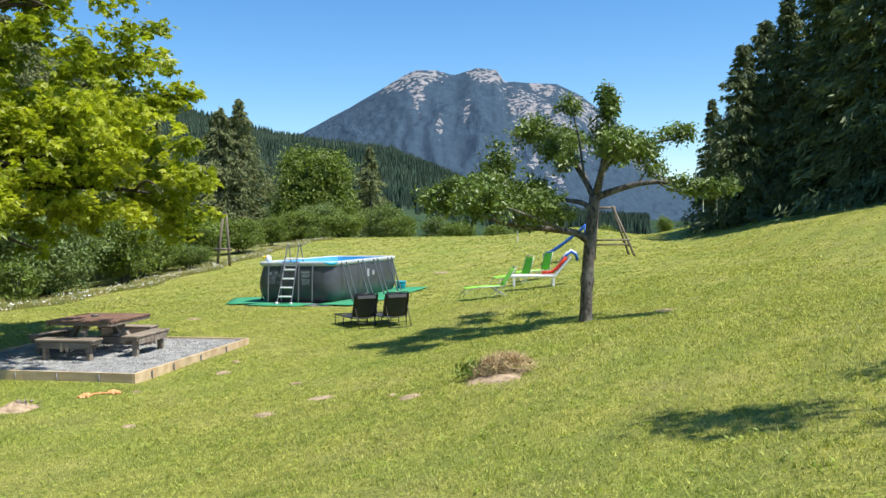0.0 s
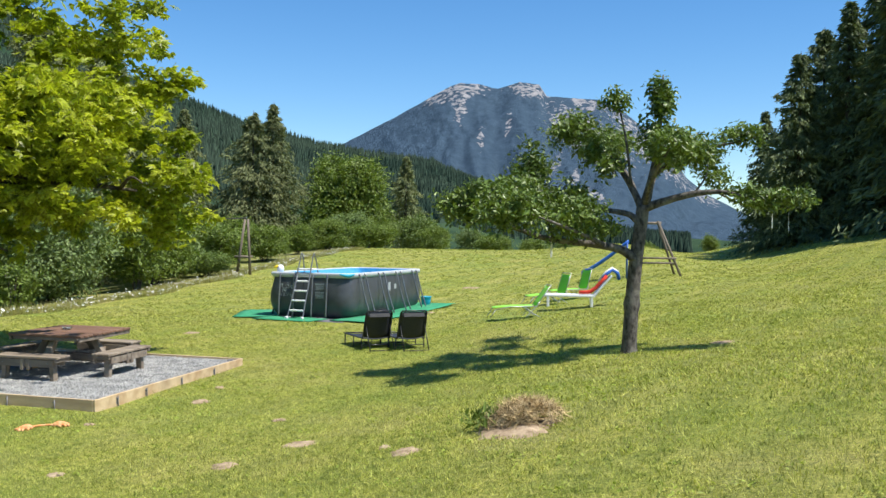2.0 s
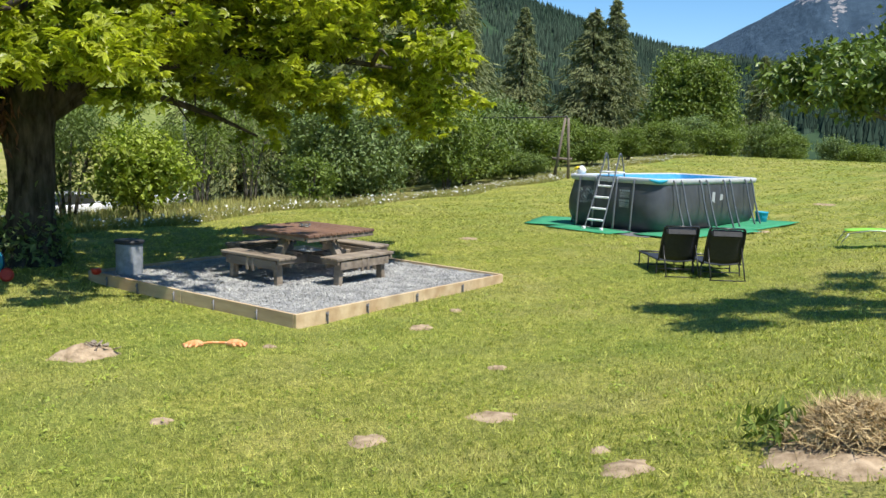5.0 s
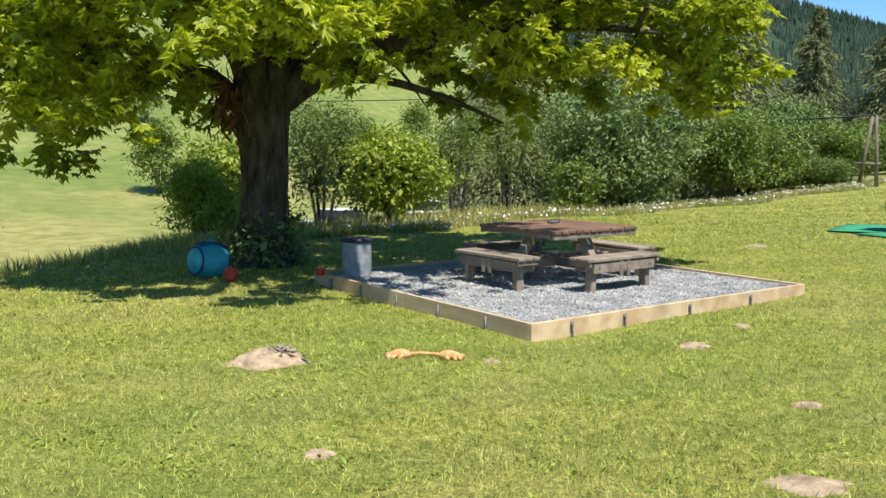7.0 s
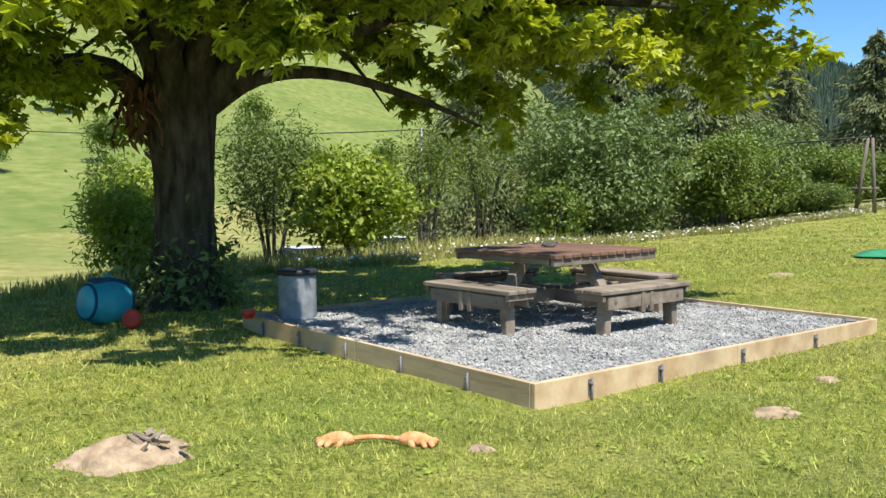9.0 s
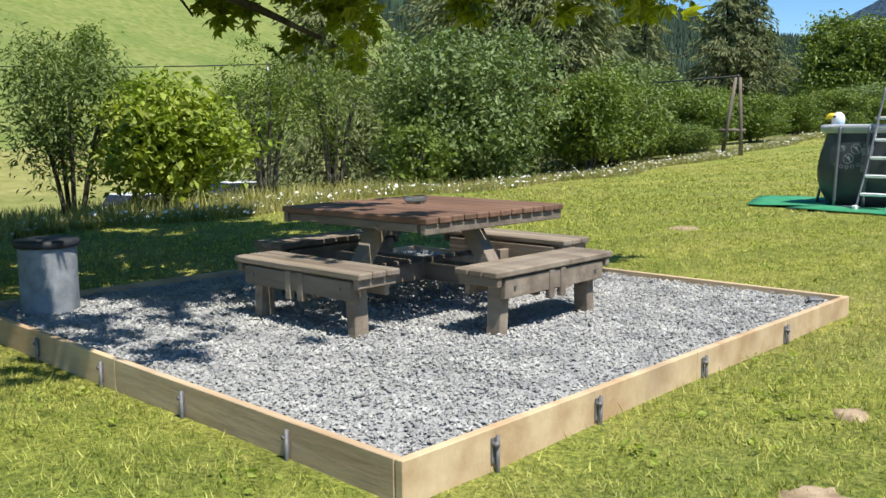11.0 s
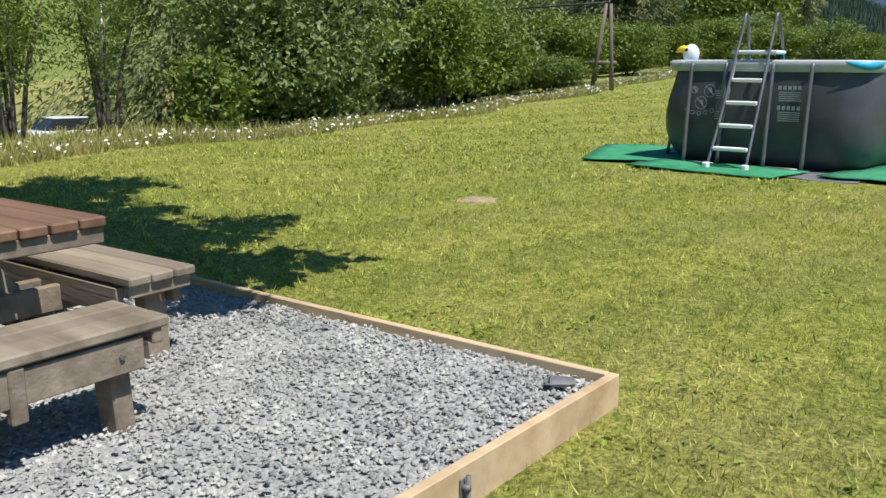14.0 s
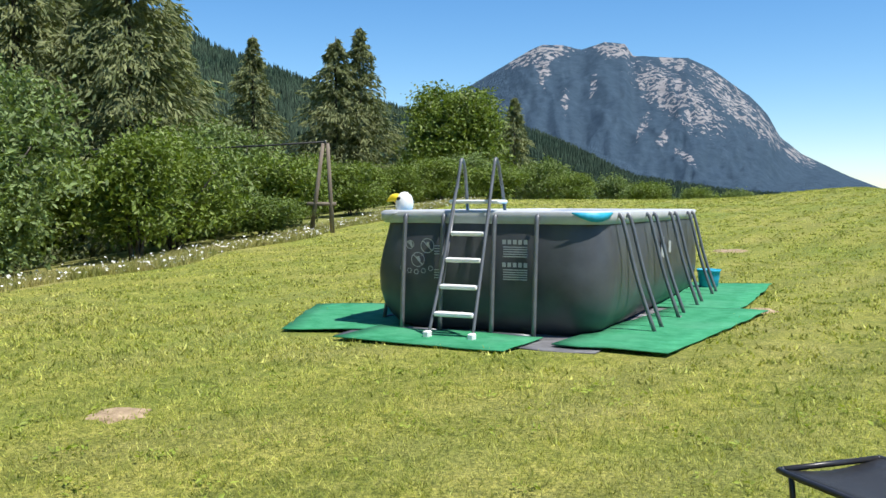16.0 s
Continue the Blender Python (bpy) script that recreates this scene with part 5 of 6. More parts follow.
plant([(tagged(conifer("spruce_tree", 15.0, 4.0, M_SPRUCE, 51, 560, 0.27, 0.92, 0.32, 0.22, 0.015), "tall dark green spruce at the edge of the lawn", "tree", "dark spruces on the slope"), 15.0),
       (tagged(conifer("spruce_tree", 13.0, 4.2, M_SPRUCE, 52, 540, 0.27, 0.8, 0.30, 0.22, 0.015), "dark green spruce with branches to the ground", "tree", "dark spruces on the slope"), 13.0)],
      ((14.2, 57.0, 13.3), (11.7, 57.3, 11.0), (16.4, 55.0, 15.4), (18.6, 51.5, 17.6), (20.8, 49.5, 20.0), (17.6, 60.0, 16.8), (21.5, 55.5, 19.6), (23.5, 46.5, 20.0), (25.5, 52.5, 21.0), (14.2, 62.5, 12.8), (10.4, 60.5, 8.4)), 0.1)
larches = plant([(tagged(conifer("larch_tree", 18.0, 8.8, M_LARCH, 53, 600, 0.30, 1.12, 0.36, 0.36), "tall grey-green larch beyond the lawn", "tree", "conifers beyond the lawn"), 18.0),
                 (tagged(conifer("larch_tree", 16.0, 8.4, M_LARCH, 54, 580, 0.30, 1.02, 0.36, 0.36), "broad green larch beyond the lawn", "tree", "conifers beyond the lawn"), 16.0)],
                [(-31.6, 90.4, 15.6 - ground(-31.6, 90.4)), (-33.2, 89.0, 14.6 - ground(-33.2, 89.0)), (-23.8, 119, 13.0 - ground(-23.8, 119)), (-27.5, 51.5, 15.2), (-31.5, 50.0, 17.0), (-34.5, 57, 18.5), (-36.5, 70, 15.0), (-38, 47, 15.0), (-40, 88, 19.0), (-31.0, 60.5, 12.5), (-43, 80, 17.0), (-46, 70, 16.0), (-52, 84, 18.0), (-41, 61, 13.0)], 0.4)
near_larch = larches[3]
rng = np.random.default_rng(57)
bpy.context.view_layer.update()
spot = near_larch.matrix_world.inverted() @ Vector((-25.6, 49.1, 2.55))
leaf_cloud("withered_bough", np.array(spot) + rng.normal(size=(260, 3)) * np.array([0.32, 0.32, 0.2]), SLIM, 0.3, M_RUST, near_larch, rng, 0.1, 0.4)["label"] = "rust-red withered needles"
shrub("tree", put(-22.3, 84), 8.2, 9.0 - ground(-22.6, 84), M_MIDLEAF, "tall full-crowned green broadleaf tree beyond the pool", 61, 0.27, 1900, 28, stems=3)
broad = shrub("tree", put(-27.5, 97), 6.5, 6.5, M_MIDLEAF, "green broadleaf tree beyond the lawn crest", 62, 0.36, 520, 24, stems=3)


for x, y, s in ((-28.5, 66, 0.5), (-32.0, 62.5, 0.7), (-23.0, 60.0, 0.4), (-29.5, 55.5, 0.6), (-38.0, 66.0, 1.0), (-26.0, 77.0, 0.45), (-35.0, 50.0, 0.8)):
    copy_thing(broad, put(x, y, x * 31) @ Matrix.Diagonal((s, s, s * (0.9 + 0.25 * math.sin(x)), 1)))


# ---- power line ----
def pole_frame(m):
    p = empty("power_pole", m, "grey wooden A-shaped power line pole", "utility pole")
    for s in (-1, 1):
        tube("post", [(s * 0.33, 0, -0.1), (0.12 + s * 0.07, 0, 2.75)], [0.075, 0.055], M_POLEWOOD, p, 8)
    tube("crossbar", [(-0.45, 0, 0.9), (0.45, 0, 0.9)], 0.06, M_POLEWOOD, p, 8)
    tube("insulator", [(0.12, 0, 2.7), (0.12, 0, 2.85)], 0.035, M_BLACKTUBE, p, 8)
    return p


P1, P2, P3 = (-16.85, 45.4), (-40.5, 45.0), (-72, 22)
pole_frame(put(*P1, 20))
lp = empty("utility_pole", put(*P2), "slim grey utility pole in the valley", "utility pole")
tube("post", [(0, 0, 0), (0, 0, 7.2)], [0.13, 0.09], M_STEEL, lp, 8)
lp2 = copy_thing(lp, put(*P3))
tops = [Vector((P1[0] + 0.11, P1[1] + 0.04, ground(*P1) + 2.8)), Vector((*P2, ground(*P2) + 7.1)), Vector((*P3, ground(*P3) + 7.1))]
for i, (a, b) in enumerate(zip(tops, tops[1:])):
    pts = [a.lerp(b, k / 12) - Vector((0, 0, 1.4 * 4 * (k / 12) * (1 - k / 12) * 0.5)) for k in range(13)]
    tagged(tube("power_cable", pts, 0.03, M_WIRE, None, 5), "thin black overhead power cable", "cable")


# ---- valley road, cars, house ----
def car(m, label):
    c = empty("parked_car", m, label, "car")
    b = box_bm(4.2, 1.75, 0.62, pose(0, 0, 0.62), 0.16, segments=3)
    part("body", b, M_CARPAINT, c, smooth=True)
    cab = box_bm(2.3, 1.55, 0.55, pose(-0.15, 0, 1.15), 0.05)
    for v in cab.verts:
        if v.co.z > 1.2:
            v.co.x = -0.15 + (v.co.x + 0.15) * 0.72
    part("cabin", cab, M_GLASSDARK, c)
    rf = box_bm(1.6, 1.4, 0.06, pose(-0.15, 0, 1.44), 0.025)
    part("roof", rf, M_CARPAINT, c)
    for x in (-1.3, 1.3):
        for y in (-0.8, 0.8):
            w = lathe("wheel", [(0.2, -0.1), (0.32, -0.1), (0.33, 0), (0.32, 0.1), (0.2, 0.1)], M_BLACKTUBE, c, 16)
            w.matrix_basis = pose(x, y, 0.33, 90, 0, 0)
    return c


rd = []
for k in range(25):
    y = 34 + 5 * k
    for x in (-45.5, -41.5):
        xx = x + 4 * math.sin(y * 0.02)
        rd.append((xx, y, ground(xx, y) + 0.12))
tagged(mesh_from("valley_road", rd, [(2 * k, 2 * k + 1, 2 * k + 3, 2 * k + 2) for k in range(24)], M_ASPHALT, None, True), "narrow grey road in the valley", "road", kind="structure")
car(put(-40.0, 42.5, 78), "white car parked by the valley road")
car(put(-39.5, 36.5, 95), "white car parked behind the shrubs")
house = empty("house", put(-47, 84, 20), "house with a red roof among the trees", "house")
box("wall", 8, 6, 5, (0, 0, 2.5), M_RENDER, house, bevel=0.03)
rb = bmesh.new()
vs = [rb.verts.new(p) for p in ((-4.5, -3.6, 4.8), (4.5, -3.6, 4.8), (4.5, 3.6, 4.8), (-4.5, 3.6, 4.8), (-4.5, 0, 7.4), (4.5, 0, 7.4))]
for q in ((0, 1, 5, 4), (2, 3, 4, 5), (1, 2, 5), (3, 0, 4), (3, 2, 1, 0)):
    rb.faces.new([vs[i] for i in q])
part("roof", rb, M_ROOFRED, house)


# ---- black sun loungers ----
def black_lounger(m):
    e = empty("sun_lounger", m, "black folding sun lounger with raised mesh backrest on the lawn", "sun lounger", "pair of black loungers")
    W = 0.64
    hinge, h = 0.0, 0.255
    # x across, +y towards the foot
    for s in (-1, 1):
        tube("side_rail", bend([(s * W / 2, hinge - 0.05, h), (s * W / 2, 0.6, h), (s * W / 2, 1.25, h), (s * (W / 2 - 0.03), 1.31, h)], 3), 0.016, M_BLACKTUBE, e, 8)
        for y in (0.08, 0.62, 1.22):
            tube("leg", bend([(s * W / 2, y, h - 0.01), (s * (W / 2 + 0.015), y - 0.03, 0.18), (s * (W / 2 + 0.02), y - 0.05, 0.0)], 3), 0.014, M_BLACKTUBE, e, 8)
        tube("back_rail", bend([(s * W / 2, hinge, h), (s * W / 2, hinge - 0.1, h + 0.3), (s * (W / 2 - 0.01), hinge - 0.2, h + 0.58), (s * (W / 2 - 0.05), hinge - 0.215, h + 0.62)], 3), 0.016, M_BLACKTUBE, e, 8)
        tube("prop", [(s * (W / 2 - 0.03), -0.12, h + 0.3), (s * (W / 2 - 0.03), -0.42, 0.01)], 0.012, M_BLACKTUBE, e, 6)
    for y, z in ((1.315, h), (-0.215, h + 0.63)):
        tube("end_rail", [(-W / 2 + 0.03, y, z), (W / 2 - 0.03, y, z)], 0.016, M_BLACKTUBE, e, 8)
    for y, z in ((0.03, 0.1), (0.57, 0.1), (-0.42, 0.02)):
        tube("cross_rail", [(-W / 2, y, z), (W / 2, y, z)], 0.011, M_BLACKTUBE, e, 6)

    def cloth(name, line):
        v, n = [], 7
        for (y, z) in line:
            for i in range(n):
                u = i / (n - 1)
                v.append(((u - 0.5) * (W - 0.03), y, z - 0.035 * math.sin(math.pi * u)))
        f = [(j * n + i, j * n + i + 1, (j + 1) * n + i + 1, (j + 1) * n + i) for j in range(len(line) - 1) for i in range(n - 1)]
        o = mesh_from(name, v, f, M_BLACKFAB, e, True)
        o.modifiers.new("thick", "SOLIDIFY").thickness = 0.008
        return o

    cloth("seat", [(0.03 + 0.128 * k, h + 0.005) for k in range(11)])
    back = cloth("backrest", [(-0.005 - 0.034 * k, h + 0.03 + 0.095 * k) for k in range(7)])
    box("headrest", W - 0.12, 0.05, 0.14, (0, -0.2, h + 0.54), M_BLACKFAB, back, (-20, 0, 0), 0.02)
    return e


lo = black_lounger(put(-4.8, 22.95, 34))
copy_thing(lo, put(-3.98, 22.86, 31))


# ---- green loungers, white lounger with towels, slide and swing frame ----
def green_lounger(m, tilt, label):
    e = empty("garden_lounger", m, label, "sun lounger", "lime green loungers")
    W, h = 0.58, 0.32
    c, s_ = math.cos(radians(tilt)), math.sin(radians(tilt))
    for s in (-1, 1):
        tube("seat_rail", [(s * W / 2, -0.05, h), (s * W / 2, 0.75, h - 0.02), (s * W / 2, 1.2, h - 0.12)], 0.012, M_GREYTUBE, e, 8)
        tube("back_rail", [(s * W / 2, 0, h), (s * W / 2, -0.72 * c, h + 0.72 * s_)], 0.012, M_GREYTUBE, e, 8)
        tube("leg", bend([(s * W / 2, 0.35, h), (s * W / 2, 0.12, 0.14), (s * W / 2, -0.12, 0.0)], 3), 0.012, M_GREYTUBE, e, 8)
        tube("leg", bend([(s * W / 2, -0.1, h + 0.12), (s * W / 2, 0.1, 0.2), (s * W / 2, 0.3, 0.0)], 3), 0.012, M_GREYTUBE, e, 8)
        tube("leg", [(s * W / 2, 1.15, h - 0.11), (s * W / 2, 1.3, 0.0)], 0.012, M_GREYTUBE, e, 8)
    tube("head_rail", [(-W / 2, -0.72 * c, h + 0.72 * s_), (W / 2, -0.72 * c, h + 0.72 * s_)], 0.012, M_GREYTUBE, e, 8)

    def cloth(name, line):
        v, n = [], 6
        for (y, z) in line:
            for i in range(n):
                u = i / (n - 1)
                v.append(((u - 0.5) * W, y, z - 0.03 * math.sin(math.pi * u)))
        f = [(j * n + i, j * n + i + 1, (j + 1) * n + i + 1, (j + 1) * n + i) for j in range(len(line) - 1) for i in range(n - 1)]
        o = mesh_from(name, v, f, M_GREENFAB, e, True)
        o.modifiers.new("thick", "SOLIDIFY").thickness = 0.006

    cloth("seat", [(0.02 + 0.146 * k, h + 0.01 - 0.02 * (k / 8) - 0.1 * max(0, k / 8 - 0.6)) for k in range(9)])
    cloth("backrest", [(-0.03 * c - 0.11 * k * c, h + 0.03 + 0.11 * k * s_) for k in range(7)])
    return e


green_lounger(put(-1.55, 28.6, 105), 55, "lime green mesh lounger with a tilted backrest")
green_lounger(put(-0.95, 33.2, 120), 72, "lime green mesh lounger with an upright backrest")
green_lounger(put(-0.25, 34.6, 120), 74, "lime green mesh lounger with a steep backrest")
wlm = put(0.1, 30.6, 92)
wl_ = empty("white_lounger", wlm, "white plastic sun lounger piled with inflatables", "sun lounger")
for k in range(9):
    box("slat", 0.62, 0.13, 0.03, (0, 0.1 + 0.155 * k, 0.36), M_WHITE, wl_, bevel=0.01)
for s in (-1, 1):
    box("side_rail", 0.05, 1.55, 0.07, (s * 0.32, 0.72, 0.34), M_WHITE, wl_, bevel=0.015)
    for y in (0.05, 1.35):
        box("leg", 0.06, 0.08, 0.34, (s * 0.31, y, 0.17), M_WHITE, wl_, bevel=0.012)
    box("back_rail", 0.05, 0.8, 0.06, (s * 0.32, -0.28, 0.66), M_WHITE, wl_, (-50, 0, 0), 0.015)
for k in range(4):
    box("back_slat", 0.62, 0.15, 0.03, (0, -0.1 - 0.13 * k, 0.45 + 0.155 * k), M_WHITE, wl_, (-50, 0, 0), 0.01)


def towel(m, w, line, mat, label):
    v, n = [], 7
    for (y, z) in line:
        for i in range(n):
            v.append(((i / (n - 1) - 0.5) * w, y, z + 0.012 * noise.noise(Vector((i * 0.9, y * 4, z)))))
    f = [(j * n + i, j * n + i + 1, (j + 1) * n + i + 1, (j + 1) * n + i) for j in range(len(line) - 1) for i in range(n - 1)]
    o = mesh_from("air_mattress", v, f, mat, None, True)
    o.modifiers.new("thick", "SOLIDIFY").thickness = 0.09
    o.matrix_basis = m
    return tagged(o, label, "air mattress")


towel(wlm @ pose(-0.1, 0, 0), 0.34, [(0.42, 0.40), (0.25, 0.40), (0.08, 0.42), (-0.1, 0.55), (-0.28, 0.76), (-0.42, 0.93)], M_RED, "red inflatable mattress leaning on the white lounger")
towel(wlm @ pose(0.1, 0, 0.03), 0.5, [(-0.3, 0.80), (-0.42, 0.95), (-0.56, 1.06), (-0.68, 0.98), (-0.72, 0.8)], M_BLUE, "blue inflatable pillow over the lounger backrest")
towel(wlm @ pose(-0.02, 0, 0.05), 0.2, [(-0.2, 0.70), (-0.42, 0.97), (-0.56, 1.08), (-0.7, 0.98)], M_WHITE, "white inflatable pillow over the lounger backrest")

SW = (2.75, 41.6)
swing = empty("swing_frame", put(*SW, 5), "weathered timber climbing frame with ladder legs", "play frame")
tube("top_beam", [(-0.75, 0, 2.2), (0.15, 0, 2.2)], 0.055, M_POLEWOOD, swing, 8)
for x0 in (0.0, -0.65):
    for s in (-1, 1):
        tube("leg", [(x0 + 0.9 * (1 if x0 == 0 else -0.3), s * 0.75, -0.1), (x0, s * 0.1, 2.28)], 0.05, M_POLEWOOD, swing, 8)
    for z in (0.5, 1.1):
        k = 1 - z / 2.25
        tube("rung", [(x0 + 0.9 * k * (1 if x0 == 0 else -0.3), -0.1 - 0.66 * k, z), (x0 + 0.9 * k * (1 if x0 == 0 else -0.3), 0.1 + 0.66 * k, z)], 0.035, M_POLEWOOD, swing, 8)
for z in (0.55, 0.75):
    tube("side_rail", [(-0.95, -0.55, z), (0.7, -0.55, z)], 0.04, M_POLEWOOD, swing, 8)
slide = empty("slide", put(SW[0] - 1.2, SW[1] - 0.5, 0), "blue plastic children's slide on the climbing frame", "slide")
v = []
for k in range(13):
    u = k / 12
    x, z = -1.9 * u, 1.35 * (1 - u) ** 1.2 + 0.12
    for y, dz in ((-0.28, 0.14), (-0.22, 0.0), (0.22, 0.0), (0.28, 0.14)):
        v.append((x, y, z + dz))
ch = mesh_from("chute", v, [(4 * k + i, 4 * k + i + 1, 4 * k + i + 5, 4 * k + i + 4) for k in range(12) for i in range(3)], M_BLUE, slide, True)
ch.modifiers.new("thick", "SOLIDIFY").thickness = 0.02
for s in (-1, 1):
    tube("support", [(-0.05, s * 0.24, 0), (-0.05, s * 0.24, 1.5)], 0.03, M_BLUE, slide, 8)


# ---- things on the grass ----
def heap(name, m, r, h, mat, label, category, seed, lean=0.0):
    v, f, n, rings = [], [], 44, 14
    for j in range(rings + 1):
        u = j / rings
        for k in range(n):
            a = 2 * math.pi * k / n
            w = 1 + 0.45 * noise.noise(Vector((math.cos(a) * 1.6, math.sin(a) * 1.6, seed))) + 0.25 * noise.noise(Vector((math.cos(a) * 5, math.sin(a) * 5, seed)))
            x, y = math.cos(a) * r * u * w, math.sin(a) * r * u * w
            p = m @ Vector((x, y, 0))
            z = h * (1 - u * u) ** 1.5 * (1 + 0.5 * noise.noise(Vector((x * 3, y * 3, seed)))) + 0.018 * (1 - u) - 0.03 * u ** 6 + h * 0.35 * noise.noise(Vector((x * 9, y * 9, seed))) * (1 - u) + (0.03 * noise.noise(Vector((x * 19, y * 19, seed))) + 0.018 * noise.noise(Vector((x * 41, y * 41, seed)))) * (1 - u ** 3) * min(1, h * 14)
            v.append((x, y, z + ground(p.x, p.y) + 0.035 * noise.noise(Vector((p.x * 0.5, p.y * 0.5, 0.3))) - m.translation.z + 0.014))
    f = [(j * n + k, j * n + (k + 1) % n, (j + 1) * n + (k + 1) % n, (j + 1) * n + k) for j in range(rings) for k in range(n)]
    o = mesh_from(name, v, f, mat, None, True)
    o.matrix_basis = m
    return tagged(o, label, category)


mound = empty("grass_heap", put(-0.8, 13.0), "low mound of dry brown hay and bare earth on the lawn", "mound")
h1 = heap("earth", put(-0.8, 13.0), 0.52, 0.06, M_EARTH, "", "", 3)
h1.parent = mound
h1.matrix_basis = Matrix()
del_keys = [k for k in h1.keys()]
for k in del_keys:
    del h1[k]
rng = np.random.default_rng(31)
n = 6500
a, rr = rng.uniform(0, 6.28, n), 0.37 * rng.random(n) ** 0.5 * (0.7 + 0.55 * rng.random(n))
x, y = rr * np.cos(a) * 1.1 + 0.08, rr * np.sin(a) * 0.95 + 0.09
z = 0.23 * (1 - (rr / 0.47) ** 2).clip(0, 1) + 0.02 + 0.05 * rng.random(n) * (1 - rr)
gz = np.array([ground(-0.8 + p, 13.0 + q) for p, q in zip(x, y)]) - ground(-0.8, 13.0)
STRAW = np.array([(0, 0.03, 0), (0, -0.03, 0), (1, 0, 0.02)])
leaf_cloud("hay", np.stack([x, y, z + gz], 1), STRAW, 0.12, M_STRAW, mound, rng, 0.5, 0.1)
n = 160
x, y = rng.normal(-0.38, 0.14, n), rng.normal(0.05, 0.14, n)
gz = np.array([ground(-0.8 + p, 13.0 + q) for p, q in zip(x, y)]) - ground(-0.8, 13.0)
leaf_cloud("weed_tuft", np.stack([x, y, gz + 0.05 + 0.18 * rng.random(n)], 1), SLIM, 0.1, M_MIDLEAF, mound, rng, 0.0, -0.6)["label"] = "green weeds on the heap"
bpy.data.objects["weed_tuft"]["kind"] = "stuff"

for x, y, r in ((-3.5, 13.5, 0.25), (-1.95, 12.35, 0.22), (-4.1, 12.5, 0.2), (2.5, 20.4, 0.33), (-2.27, 12.7, 0.1), (-6.27, 16.75, 0.2), (-7.04, 14.72, 0.1), (-6.4, 17.9, 0.12), (-4.43, 15.35, 0.13), (-5.9, 12.1, 0.12), (-10.2, 25.0, 0.28), (-5.2, 32.1, 0.3), (-5.1, 41.6, 0.5)):
    heap("bare_patch", put(x, y, RND.uniform(0, 360)), r * 0.85, 0.0, M_EARTH, "small bare patch of dry earth in the lawn", "bare earth", x * 3 + y)

# stump on its mound of earth
st = empty("tree_stump", put(-8.28, 13.2), "old splintered tree stump in a mound of bare earth", "stump")
h2 = heap("earth", put(-8.28, 13.2), 0.36, 0.075, M_EARTH, "", "", 8)
for k in [k for k in h2.keys()]:
    del h2[k]
h2.parent = st
h2.matrix_basis = Matrix()
rng = np.random.default_rng(18)
for k in range(13):
    a_ = rng.uniform(0, 6.28)
    px, py = 0.08 + 0.09 * rng.normal(), 0.1 + 0.05 * rng.normal()
    ln = rng.uniform(0.05, 0.13)
    w_ = box_bm(ln, rng.uniform(0.02, 0.05), rng.uniform(0.012, 0.035), bevel=0.004)
    for q in w_.verts:
        if q.co.x > 0:
            q.co.y *= 0.35
            q.co.z *= 0.4
        q.co += Vector(tuple(rng.normal(size=3))) * 0.004
    w_.transform(pose(px, py, 0.085 + 0.03 * rng.random(), rng.uniform(-30, 30), rng.uniform(-55, 10), math.degrees(a_)))
    part("splinter", w_, M_GREYWOOD, st)

# orange plush toy lying in the grass
toy = empty("plush_toy", put(-7.5, 14.33, 46) @ Matrix.Scale(0.62, 4), "limp orange plush rope toy lying on the grass", "toy")
def plush_end(x, s):
    body = tube("body", bend([(x - 0.15 * s, 0.02, 0.05), (x - 0.04 * s, 0.01, 0.075), (x + 0.1 * s, 0.0, 0.06), (x + 0.2 * s, -0.04, 0.045)], 4), [0.03, 0.05, 0.06, 0.066, 0.07, 0.072, 0.07, 0.066, 0.06, 0.052, 0.045, 0.036, 0.02], M_ORANGE, toy, 10)
    for a, b in ((0.05, -0.13), (0.12, -0.11), (-0.06, -0.12), (0.16, 0.08)):
        tube("limb", bend([(x + a * s, 0.0, 0.06), (x + (a + 0.03) * s, b * 0.6, 0.05), (x + (a + 0.05) * s, b, 0.03)], 3), [0.028, 0.03, 0.03, 0.028, 0.028, 0.026, 0.018], M_ORANGE, toy, 7)


plush_end(-0.36, -1)
plush_end(0.36, 1)
tube("rope", bend([(-0.24, 0.02, 0.07), (-0.1, 0.07, 0.075), (0.06, 0.08, 0.07), (0.24, 0.02, 0.07)], 4), 0.024, M_ORANGE, toy, 8)

# blue-green garden drum lying by the tree
bm_ = put(-13.5, 15.35, 0) @ pose(0, 0, 0.25, 84, 0, 8) @ Matrix.Scale(0.8, 4)
dr = empty("garden_drum", bm_, "blue-green ribbed fabric drum lying on its side by the tree", "drum")
prof = [(0.02, -0.32), (0.22, -0.315)]
for k in range(25):
    u = k / 24
    prof.append((0.22 + 0.11 * math.sin(math.pi * u) ** 0.7 + 0.008 * math.cos(k * math.pi), -0.3 + 0.6 * u))
lathe("body", prof + [(0.22, 0.315), (0.12, 0.32), (0.1, 0.33), (0.02, 0.33)], M_CYAN, dr, 30)
for z_ in (-0.29, 0.29):
    lathe("hoop", [(0.23, z_ - 0.014), (0.26, z_ - 0.012), (0.26, z_ + 0.012), (0.23, z_ + 0.014)], M_NAVY, dr, 30)
